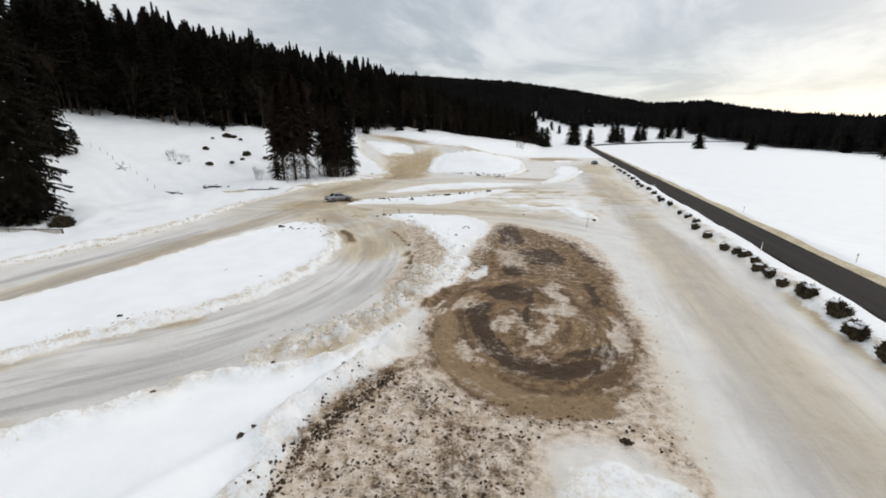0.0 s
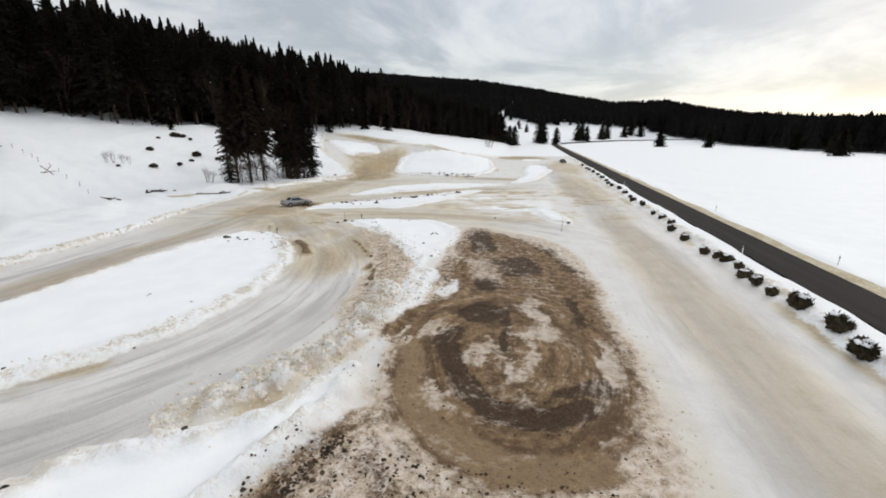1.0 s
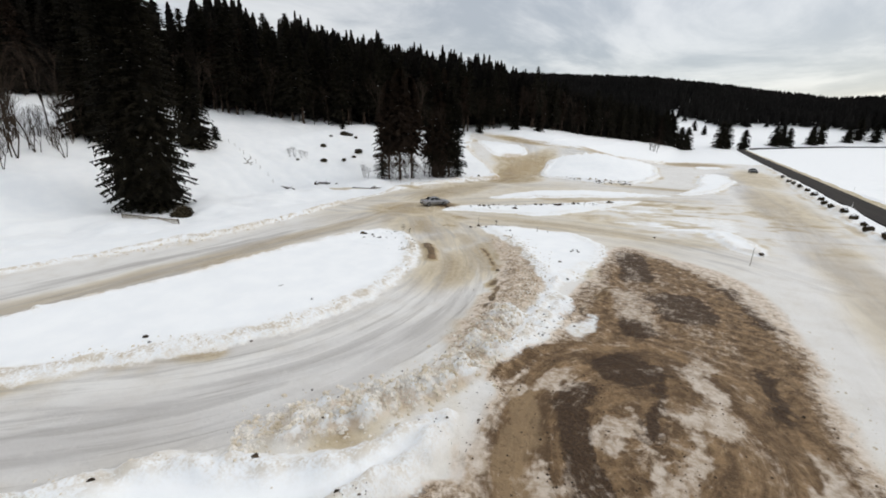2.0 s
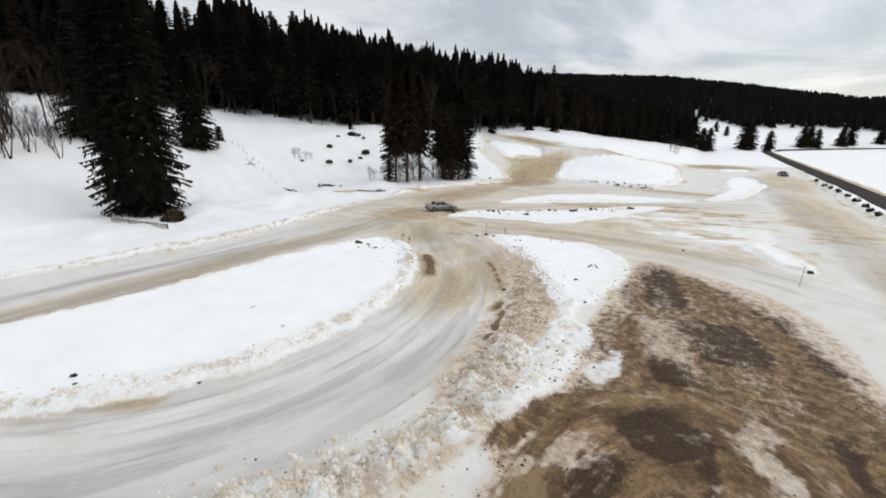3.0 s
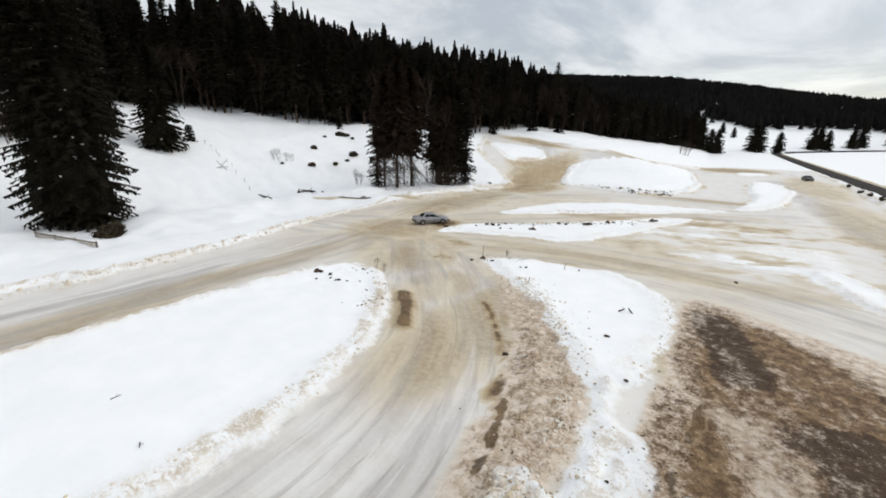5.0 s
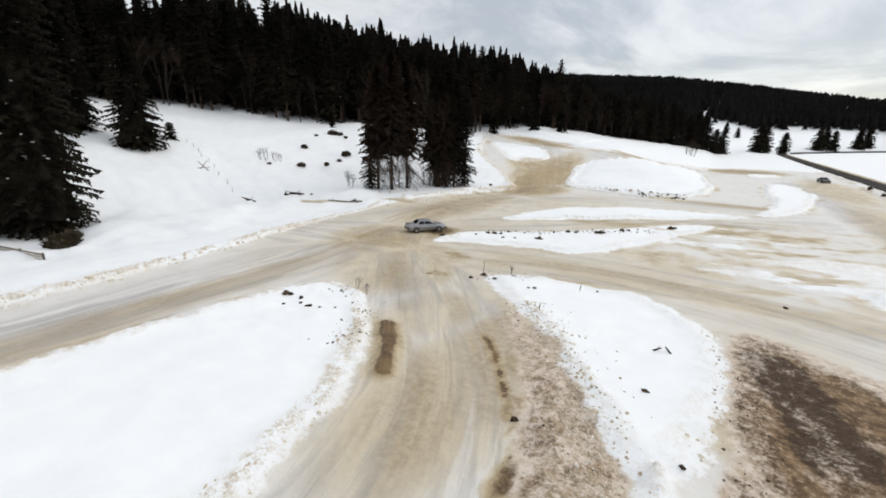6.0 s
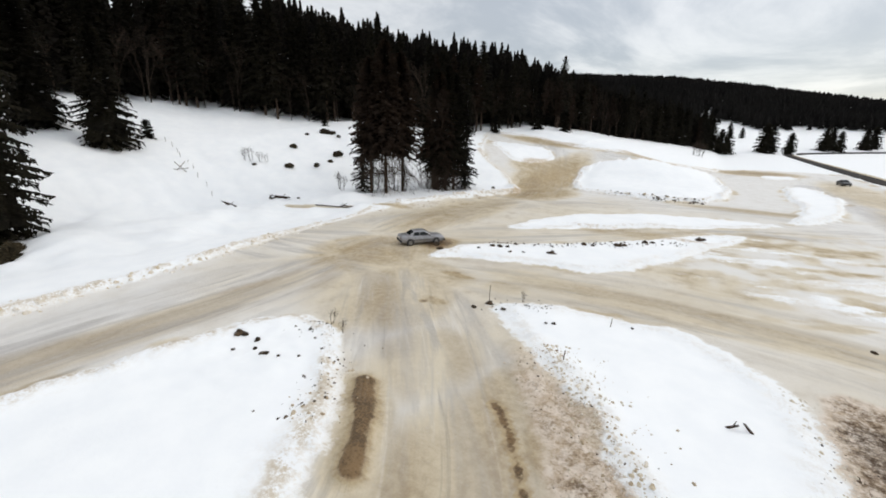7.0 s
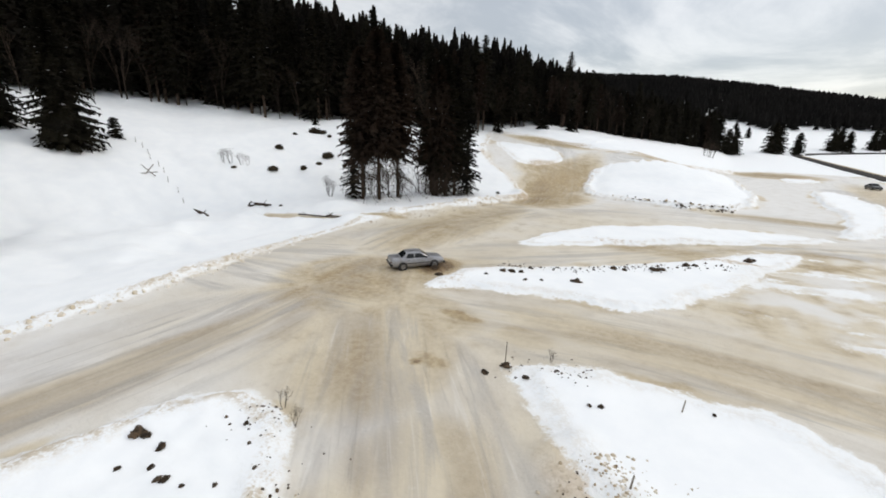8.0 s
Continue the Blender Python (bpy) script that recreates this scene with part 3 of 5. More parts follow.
    for cx, cy, rx, ry, turn, power in ((-5.2, 15.2, 1.5, 1.8, 30, 0.75), (-5.6, 13.2, 2.0, 2.4, 30, 0.5), (-1.0, 13.6, 1.6, 1.4, 0, 0.7), (0.2, 11.6, 1.6, 1.6, 0, 0.6), (3.4, 15.1, 1.3, 0.7, 30, 0.6), (-6, 9, 2.4, 3, 0, 0.45), (-2.5, 10.5, 2, 1.5, 0, 0.45)):
        mud = np.maximum(mud, power * spot(wx, wy, cx, cy, rx, ry, turn) * (0.3 + 0.7 * broken))
    dirt = np.maximum(dirt, 0.72 * np.minimum(mud, 1.0) * smooth(-0.5, 0.5, mire))
    stain_shade = 0.74 * (1 - smooth(0.3, 2.9, thrown)) * (1 - 0.45 * smooth(41, 48, y)) * (0.62 + 0.5 * smooth(0.3, 0.7, rough(x, y, 2.4, 33)))
    # the last two spots: needle litter and painted ground shade under the clump
    for cx, cy, rx, ry, power in ((-13.6, 35.8, 0.7, 1.8, 1.4), (-15, 39.4, 0.6, 1.5, 1.2), (-34.6, 62.8, 2.8, 3.6, 1.4), (-34, 61, 6.5, 4.5, 0.6), (-28.4, 56.1, 2.4, 0.8, 0.95), (-27.3, 50.6, 0.5, 0.5, 1.35), (-27.0, 51.0, 2.0, 1.1, 0.72), (-29, 55, 5, 3, 0.35), (-29.4, 44.4, 2.0, 1.4, 0.5), (-41.8, 103, 4, 13, 1.15), (-43.5, 120, 8, 30, 0.85), (-45, 112, 4, 9, 1.1), (-40, 104, 9, 15, 0.8), (-29, 49.5, 6.5, 8, 0.5), (-38, 57, 9, 10, 0.62), (-31, 55, 8, 5, 0.5), (-37.4, 30, 3, 50, 0.42), (-47, 124, 10, 14, 0.8), (-56, 149, 20, 6, 0.8), (-28, 150, 16, 6, 0.9),
                                  (-3, 196, 16, 17, 1.15), (12, 150, 8, 45, 0.5), (-18.0, 45, 3.0, 4.0, 0.6), (-42, 78, 8, 26, 0.58), (-31, 51, 10, 10, 0.38), (-23, 45, 5, 6, 0.4), (-14, 58.6, 24, 3.4, 0.5), (-20, 80, 18, 3.6, 0.62), (5.8, 20, 1.8, 16, 0.22), (11.6, 40, 4.5, 60, 0.36), (11, 95, 7, 50, 0.44), (-8, 107.5, 16, 3.6, 0.55), (-24, 56, 3, 2, 0.5), (-26, 72, 46, 50, 0.3), (-18, 38.5, 5.5, 10, 0.55), (-15.8, 43.6, 2.4, 3.6, 1.0), (-58.6, 82.6, 4.5, 4.5, 0.6), (-54.8, 93, 4.5, 4.5, 0.62)):
        stain_shade = np.maximum(stain_shade, power * spot(wx, wy, cx, cy, rx, ry))
    stain_shade = np.maximum(stain_shade, 0.95 * ring_end * (1 - smooth(0.3, 1.3, ring)))
    stain_shade = np.maximum(stain_shade, 0.48 * crush * (1 - smooth(0.34, 0.6, chunk)))
    stain_shade = np.maximum(stain_shade, 1.6 * (1 - smooth(0.05, 0.5, away(RUST, wx, wy)[0] + 0.8 * (rough(x, y, 1.0, 34) - 0.38))))
    scar, lip = away(SCAR, wx, wy)[0], away(LIP_SHADE, wx, wy)[0]
    stain_shade = np.maximum(stain_shade, np.maximum(1.8 * (1 - smooth(0.1, 0.95, scar + 0.5 * (rough(x, y, 1.2, 38) - 0.4))), 0.8 * (1 - smooth(0.2, 1.7, scar))))
    # shade under the overhanging ice lip, put in as broken dark colour
    stain_shade = np.maximum(stain_shade, 1.8 * (1 - smooth(0.0, 0.5, lip + 0.6 * (rough(x, y, 0.9, 36) - 0.4))) * smooth(0.36, 0.56, rough(x, y, 2.0, 39)))
    furrow = away(FURROW, wx, wy)[0]
    stain_shade = np.maximum(stain_shade, 0.6 * (1 - smooth(0.2, 0.9, furrow)))
    snow = np.where(furrow < 1.0, np.minimum(snow, furrow - 0.75 + 0.7 * (rough(x, y, 1.5, 44) - 0.5)), snow)
    rims = (1 - smooth(0, 1.3, np.abs(snow + 0.2))) * (0.08 + 0.5 * smooth(0.42, 0.75, rough(x, y, 5.0, 35)))
    stain_shade = np.maximum(stain_shade, rims * (np.abs(x) < 70))
    field = spot(x, y, 0, 76, 24, 24)
    swirl = rough(0.3 * x + 0.1 * y, y - 0.35 * x, 1.9, 55)
    stain_shade = stain_shade - 0.25 * spot(x, y, -1, 73, 20, 14) + field * (0.5 * smooth(0.56, 0.74, swirl) + 0.3 * smooth(0.5, 0.7, rough(x, y, 3.0, 56)))
    along, across, best, next_best = np.zeros(x.shape), np.zeros(x.shape), np.full(x.shape, 1e9), np.full(x.shape, 1e9)
    for k, lane in enumerate(LANES):
        d, s, turn = away(eased(lane), x, y)
        near = d < best
        next_best = np.where(near, best, np.minimum(next_best, d))
        best, along, across = np.where(near, d, best), np.where(near, s + 170 * k, along), np.where(near, d * turn + 40 * k, across)
    worn = (1 - smooth(2.5, 6.5, best)) * smooth(0.0, 1.6, next_best - best) * (1 - smooth(-0.2, 0.4, snow)) * (1 - smooth(220, 260, y))
    whirl = smooth(-1.3, -0.5, mire) * around
    worn = worn * (1 - 0.55 * smooth(2, 6, x)) * (1 - 0.3 * smooth(52, 60, y))
    worn = worn * (1 - smooth(-1, 0, apron)) * (1 - whirl) * (1 - crush)
    core = np.zeros(x.shape)
    for path, wide, power in POLISHED:
        core = np.maximum(core, power * (1 - smooth(0.45 * wide, 1.25 * wide, away(eased(path), wx, wy)[0] + 0.5 * wide * (grain(x, y, 5.0, 81) - 0.5))))
    # relief
    thick = smooth(0.0, 1.6, snow)
    crest = np.exp(-((snow - 0.75) / 0.62) ** 2) * close
    z = z + 0.30 * thick * close + ridge * crest * (0.35 + 1.1 * rough(x, y, 1.1, 3)) + 0.30 * crest * (grain(x, y, 0.5, 8) - 0.4) * (0.35 + ridge)
    z = z + thick * close * (0.5 * (grain(x, y, 9.0, 4) - 0.5) + 0.16 * (grain(x, y, 2.6, 6) - 0.5))
    z = z + (1.0 * (grain(x, y, 26.0, 2) - 0.5) + 0.7 * (grain(x, y, 8.0, 45) - 0.5)) * smooth(2, 10, snow) * (x < -46)
    z = z + (0.9 * (grain(x, y, 4.2, 51) - 0.5) + 0.45 * (grain(x, y, 1.7, 52) - 0.5)) * smooth(2, 8, snow) * smooth(50, 58, -x) * (y < 170)
    z = z + 0.42 * np.exp(-(away(eased(CREST), x, y)[0] / 0.75) ** 2) + 0.30 * (rough(x, y, 1.1, 14) - 0.4) * spot(x, y, -30, 40.5, 5.5, 5.0) * thick
    z = z + 0.75 * np.exp(-(away(eased(BANKED), x, y)[0] / 1.3) ** 2) * (0.35 + 1.2 * rough(x, y, 2.6, 16))
    mound = depth_in(rounded(ISLANDS["mound"][0]), x, y)
    z = z + 0.9 * smooth(0, 5, mound)
    z = z + crush * (0.16 * smooth(0.25, 0.75, chunk) + 0.26 * (grain(x, y, 0.42, 49) - 0.5) + 0.14) + 0.25 * (1 - smooth(0.1, 0.8, scar))
    z = z + 0.34 * (1 - smooth(0.3, 2.2, thrown)) * (0.2 + 1.3 * rough(x, y, 1.2, 5)) + 0.26 * (1 - smooth(0.6, 2.6, thrown)) * (rough(x, y, 0.55, 15) - 0.5)
    z = z + dirt * (0.20 * (rough(x, y, 0.9, 7) - 0.5) + 0.10 * (grain(x, y, 0.33, 9) - 0.5)) + smooth(-0.2, 0.6, heap) * (0.22 * rough(x, y, 1.6, 12) + 0.26 * (rough(x, y, 0.6, 13) - 0.4))
    z = z - 0.10 * (1 - smooth(0.2, 1.1, churn)) * smooth(-1, 0.5, mire) - 0.08 * (1 - smooth(0.4, 1.2, ring)) + 0.12 * np.exp(-((ring - 1.45) / 0.3) ** 2) * (mire < 0.4)
    bed = smooth(-0.5, 0.1, x - road_left(y)) * (1 - smooth(1.1, 1.9, x - road_right(y))) * (y < 440)
    z = z * (1 - bed) + (road_top(y) - 0.22) * bed
    return z, dict(core=core, mired=smooth(-0.5, 0.8, mire), worn=worn, whirl=whirl, rimmed=rimmed, snow=snow, dirt=dirt, mud=mud, stain_shade=stain_shade, along=along, across=across)


def level(x, y):
    return float(land(np.array([float(x)]), np.array([float(y)]))[0][0])


def spaced(lo, hi, step, first, last, grow):
    """Even steps from lo to hi, then ever longer ones out to first and last."""
    mid = list(np.arange(lo, hi, step))
    for end, way in ((last, 1), (first, -1)):
        at, size, extra = (hi if way > 0 else lo - step), step, []
        while (end - at) * way > 0:
            extra.append(at)
            size *= grow
            at += way * size
        extra.append(end)
        mid = mid + extra if way > 0 else extra[::-1] + mid
    return np.array(mid)


xs, ys = spaced(-47, 20, 0.185, -2600, 2600, 1.04), spaced(6, 64, 0.185, -900, 3200, 1.021)
gx, gy = np.meshgrid(xs, ys)
gz, marks = land(gx.ravel(), gy.ravel())
count = len(xs) * len(ys)
sheet = bpy.data.meshes.new("ground")
sheet.vertices.add(count)
sheet.vertices.foreach_set("co", np.column_stack([gx.ravel(), gy.ravel(), gz]).astype(np.float32).ravel())
k = (np.arange(len(ys) - 1)[:, None] * len(xs) + np.arange(len(xs) - 1)[None, :]).ravel()
quads = np.column_stack([k, k + 1, k + 1 + len(xs), k + len(xs)]).astype(np.int32)
sheet.loops.add(quads.size)
sheet.loops.foreach_set("vertex_index", quads.ravel())
sheet.polygons.add(len(quads))
sheet.polygons.foreach_set("loop_start", np.arange(0, quads.size, 4, dtype=np.int32))
sheet.polygons.foreach_set("use_smooth", np.ones(len(quads), bool))
sheet.update()
for key, value in marks.items():
    sheet.attributes.new(key, "FLOAT", "POINT").data.foreach_set("value", value.astype(np.float32))
sheet.materials.append(GROUND)
tagged(new("ground", sheet), "snow-covered meadow with icy driven lanes and churned brown mud", "ground", kind="structure")


# ---- building blocks ----
def part(name, bm, material, parent=None, label="", soft=True):
    """Links a bmesh as one mesh object, under its thing."""
    me = bpy.data.meshes.new(name)
    bm.to_mesh(me)
    bm.free()
    return link(name, me, material, parent, label, soft)


def link(name, me, material, parent=None, label="", soft=True):
    me.polygons.foreach_set("use_smooth", np.full(len(me.polygons), soft))
    me.materials.append(material)
    ob = new(name, me)
    ob.parent = parent
    return tagged(ob, label)


def raw(name, verts, faces, material, parent=None, label="", soft=False):
    me = bpy.data.meshes.new(name)
    me.from_pydata([tuple(v) for v in verts], [], faces)
    me.update()
    return link(name, me, material, parent, label, soft)


def thing(name, label, category, group="", kind=""):
    """An empty that holds a thing's parts."""
    return tagged(new(name), label, category, group, kind)


def block(bm, size, m, bevel=0.0):
    """A bevelled block in a bmesh."""
    made = bmesh.ops.create_cube(bm, size=1.0, matrix=m @ Matrix.Diagonal((*size, 1)))["verts"]
    if bevel:
        edges = list({e for v in made for e in v.link_edges})
        bmesh.ops.bevel(bm, geom=edges, offset=bevel, segments=2, affect="EDGES", profile=0.6)
    return bm


def stick(verts, faces, a, b, ra, rb, sides=6):
    """A tapered round piece from a to b, added to lists."""
    a, b = Vector(a), Vector(b)
    way = (b - a).normalized()
    u = way.orthogonal().normalized()
    v = way.cross(u)
    k = len(verts)
    for c, r in ((a, ra), (b, rb)):
        for i in range(sides):
            t = math.tau * i / sides
            verts.append(c + (u * math.cos(t) + v * math.sin(t)) * r)
    for i in range(sides):
        j = (i + 1) % sides
        faces.append((k + i, k + j, k + sides + j, k + sides + i))
    faces.append(tuple(k + sides + i for i in range(sides)))
    faces.append(tuple(k + sides - 1 - i for i in range(sides)))


# ---- trees ----
def spruce(rng, tall, spread, levels, per, stations, bare, thin=1.0, group="", label="", lean=0.0, fine=0.30, heart=0.34, full=0.56, needles=None, skirt=0):
    """A spruce: tapered trunk, whorls of drooping boughs with hanging twigs, some snow left on them."""
    tree = thing("spruce_tree", label, "tree", group)
    v, f = [], []
    girth = 0.0095 * tall + 0.05
    bends = [Vector((lean * (i / 6) ** 2, 0.02 * math.sin(i * 2.1), tall * i / 6 - (0.6 if i == 0 else 0))) for i in range(7)]
    for i in range(6):
        stick(v, f, bends[i], bends[i + 1], girth * (1 - i / 6.3) + 0.015, girth * (1 - (i + 1) / 6.3) + 0.015, 7)
    trunk = raw("trunk", v, f, BARK, tree, soft=True)
    if skirt:
        v, f = [], []
        for i in range(skirt):
            turn, reach = rng.uniform(0, math.tau), spread * rng.uniform(0.45, 1.05)
            out, side = Vector((math.cos(turn), math.sin(turn), 0)), Vector((-math.sin(turn), math.cos(turn), 0))
            a = Vector((0, 0, tall * rng.uniform(0.05, bare + 0.1)))
            for k in range(4):
                b = a + out * reach * 0.25 + side * rng.uniform(-0.12, 0.12) * reach + Vector((0, 0, -reach * (0.02 + 0.07 * k)))
                stick(v, f, a, b, 0.045 - 0.009 * k, 0.036 - 0.009 * k, 3)
                for way in (-1, 1, 0):
                    tip = b + side * way * reach * rng.uniform(0.1, 0.26) + out * reach * rng.uniform(0, 0.14) + Vector((0, 0, -reach * rng.uniform(0.08, 0.34)))
                    stick(v, f, b, tip, 0.02, 0.008, 3)
                a = b
        tagged(raw("dead_wood", v, f, TWIGS, trunk, "thin drooping dead twigs"), kind="stuff")
    v, f, sv, sf = [], [], [], []
    for i in range(levels):
        at = 1 - (1 - (i + rng.random() * 0.8) / levels) ** 1.45
        z = tall * (bare + (0.985 - bare) * at)
        shape = (1 - at) ** full * (0.66 + 0.34 * min(1, at / 0.16))
        for k in range(per):
            if rng.random() > thin * (min(1.0, 0.4 + 3.0 * at) if skirt else 1.0):
                continue
            turn = math.tau * (k + rng.random() * 0.9) / per + i * 1.9
            size = spread * shape * (0.5 + 0.68 * rng.random()) + 0.42
            rise = 0.55 * at - 0.18 + 0.2 * (rng.random() - 0.5)
            out, side = Vector((math.cos(turn), math.sin(turn), 0)), Vector((-math.sin(turn), math.cos(turn), 0))
            base = Vector((lean * at ** 2, 0, z + (rng.random() - 0.5) * 1.3 * tall * (1 - bare) / levels))
            spine = [base + out * size * s + Vector((0, 0, size * (rise * s - 0.42 * s * s + 0.16 * s ** 3))) for s in (q / stations for q in range(stations + 1))]
            for q in range(stations):
                a, b = spine[q], spine[q + 1]
                s = (q + 0.5) / stations
                wide = (fine * size * (1.12 - s) + 0.2) * (0.7 + 0.6 * rng.random())
                ahead = (b - a) * (0.7 + 0.6 * rng.random())
                for way in (-1, 1):
                    n = len(v)
                    tip = a + side * way * wide + ahead * rng.uniform(-0.2, 1.3) + Vector((0, 0, -wide * rng.uniform(0.0, 1.1)))
                    v += [a, b + (b - a) * 0.25, tip]
                    f.append((n, n + 1, n + 2))
                n = len(v)
                hang = (0.4 * fine * size + 0.2) * (0.25 + 1.3 * rng.random())
                v += [a, b, a + (b - a) * (1.6 * rng.random() - 0.1) + side * wide * 0.8 * (rng.random() - 0.5) + Vector((0, 0, -hang))]
                f.append((n, n + 1, n + 2))
                if rng.random() < 0.012:
                    n = len(sv)
                    up = Vector((0, 0, 0.05))
                    sv += [a + up, a + side * wide * 0.5 + up * 0.4, b + up, a - side * wide * 0.5 + up * 0.4]
                    sf.append((n, n + 1, n + 2, n + 3))
            n = len(v)
            v += [spine[-2] + side * 0.1, spine[-2] - side * 0.1, spine[-1] + out * 0.22]
            f.append((n, n + 1, n + 2))
    # the close-grown heart of the crown
    rings, sides = 9, 8
    n = len(v)
    for i in range(rings):
        at = i / (rings - 1)
        for k in range(sides):
            r = heart * spread * thin * (1 - at) ** 0.9 * (0.6 + 0.7 * rng.random()) + 0.03
            t = math.tau * (k + 0.5 * (i % 2)) / sides
            v.append(Vector((lean * at ** 2 + r * math.cos(t), r * math.sin(t), tall * (bare + 0.04 + (0.96 - bare) * at) + 0.5 * (rng.random() - 0.5) * (at < 0.95))))
    for i in range(rings - 1):
        for k in range(sides):
            f.append((n + i * sides + k, n + i * sides + (k + 1) % sides, n + (i + 1) * sides + (k + 1) % sides, n + (i + 1) * sides + k))
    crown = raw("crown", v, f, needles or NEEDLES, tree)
    if sf:
        tagged(raw("snow_patch", sv, sf, SNOWCAP, crown, "snow lying on the boughs"), kind="stuff")
    return tree


def bare_tree(rng, tall, spread, depth, group="", label="", name="bare_tree", category="tree", stems=1):
    """A leafless broadleaf: forking limbs down to fine twigs."""
    tree = thing(name, label, category, group)
    tv, tf, v, f = [], [], [], []

    def grow(a, way, size, thick, left):
        b = a + way * size
        if left >= depth - 1:
            stick(tv, tf, a, b, thick, thick * 0.72, 6)
        else:
            stick(v, f, a, b, thick, thick * 0.6, 3)
        if left == 0:
            return
        for k in range(3 if left > 1 else 4):
            turn = Vector((rng.uniform(-1, 1), rng.uniform(-1, 1), rng.uniform(-0.35, 0.75)))
            grow(a + way * size * rng.uniform(0.55, 1.0), (way + turn * spread).normalized(), size * rng.uniform(0.5, 0.8), thick * rng.uniform(0.45, 0.62), left - 1)

    for k in range(stems):
        off = Vector((rng.uniform(-0.4, 0.4), rng.uniform(-0.4, 0.4), -0.3)) if stems > 1 else Vector((0, 0, -0.3))
        grow(off, Vector((rng.uniform(-0.25, 0.25) * (stems > 1), rng.uniform(-0.25, 0.25) * (stems > 1), 1)).normalized(), tall * 0.5, tall * 0.0095 + 0.01, depth)
    if stems > 1:
        tagged(raw("brushwood", tv + v, tf + [tuple(q + len(tv) for q in face) for face in f], TWIGS, tree), kind="stuff")
        return tree
    raw("trunk", tv, tf, TWIGS, tree, soft=True)
    raw("crown", v, f, TWIGS, tree)
    return tree


def at(x, y, z, turn=0.0, size=1.0, tall=1.0):
    return pose(x, y, z, 0, 0, turn) @ Matrix.Diagonal((size, size, size * tall, 1))


def plant(kinds, spots, rng, group=""):
    """Copies of some trees at spots (x, y, size, tall); the first spots take the originals."""
    zs = land(np.array([float(s[0]) for s in spots]), np.array([float(s[1]) for s in spots]))[0]
    for (x, y, size, tall), z in zip(spots, zs):
        copy_thing(rng.choice(kinds), at(x, y, float(z) - 0.1, rng.uniform(0, 360), size, tall))


rng = random.Random(11)
WOOD = "trees at the wood's edge"
wood_label = "dark green spruce at the edge of the wood"
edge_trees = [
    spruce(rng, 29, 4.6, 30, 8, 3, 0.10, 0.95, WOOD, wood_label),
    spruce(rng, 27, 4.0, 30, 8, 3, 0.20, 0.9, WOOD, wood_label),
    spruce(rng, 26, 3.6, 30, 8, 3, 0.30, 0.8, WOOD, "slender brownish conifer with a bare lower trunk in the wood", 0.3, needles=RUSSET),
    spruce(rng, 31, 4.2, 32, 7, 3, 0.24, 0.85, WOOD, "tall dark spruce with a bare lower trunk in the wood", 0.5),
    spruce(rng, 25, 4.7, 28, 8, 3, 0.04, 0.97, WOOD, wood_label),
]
FRONT = [(-150, -70), (-140, 10), (-133, 45), (-127, 72), (-116, 86), (-101, 97), (-92, 112), (-80, 140), (-70, 172), (-62, 200), (-50, 240), (-36, 290), (-20, 352)]
long = [math.dist(a, b) for a, b in zip(FRONT, FRONT[1:])]


def along_front(s):
    """The place at length s along the wood's edge, and the way into the wood there."""
    for (ax, ay), (bx, by), size in zip(FRONT, FRONT[1:], long):
        if s <= size:
            u, v = (bx - ax) / size, (by - ay) / size
            return ax + u * s, ay + v * s, -v, u
        s -= size
    return FRONT[-1][0], FRONT[-1][1], -1.0, 0.2


spots = []
whole = sum(long)
for i in range(225):
    x, y, u, v = along_front(whole * (i + rng.random() * 0.7) / 225)
    d = rng.choice((0, 2.5, 6, 10, 14)) + rng.uniform(-1, 2)
    spots.append((x + u * d, y + v * d, rng.uniform(0.70, 0.94) * (1.10 if y < 95 else 0.98 if y < 150 else 0.86), rng.uniform(0.9, 1.06)))
plant(edge_trees, spots[5:], rng)
for tree, (x, y, size, tall) in zip(edge_trees, spots):
    tree.matrix_basis = at(x, y, level(x, y) - 0.1, 40, size, tall)


def coarse_tree(verts, faces, rng, x, y, z, tall, spread, tiers=5, points=6, full=0.7):
    """A small far spruce: ragged skirts one above the other."""
    for i in range(tiers):
        a, b = 0.06 + 0.9 * i / tiers, min(1.0, 0.06 + 0.9 * (i + 1.75) / tiers)
        r = spread * (1 - i / tiers) ** full * rng.uniform(0.85, 1.15) + 0.15
        n, off = len(verts), rng.uniform(0, 6)
        verts.append((x, y, z + tall * b))
        for k in range(points * 2):
            t = off + math.pi * k / points
            q = r * (rng.uniform(0.85, 1.15) if k % 2 else rng.uniform(0.45, 0.62))
            verts.append((x + q * math.cos(t), y + q * math.sin(t), z + tall * a + (0 if k % 2 else tall * 0.04)))
        for k in range(points * 2):
            faces.append((n, n + 1 + k, n + 1 + (k + 1) % (points * 2)))


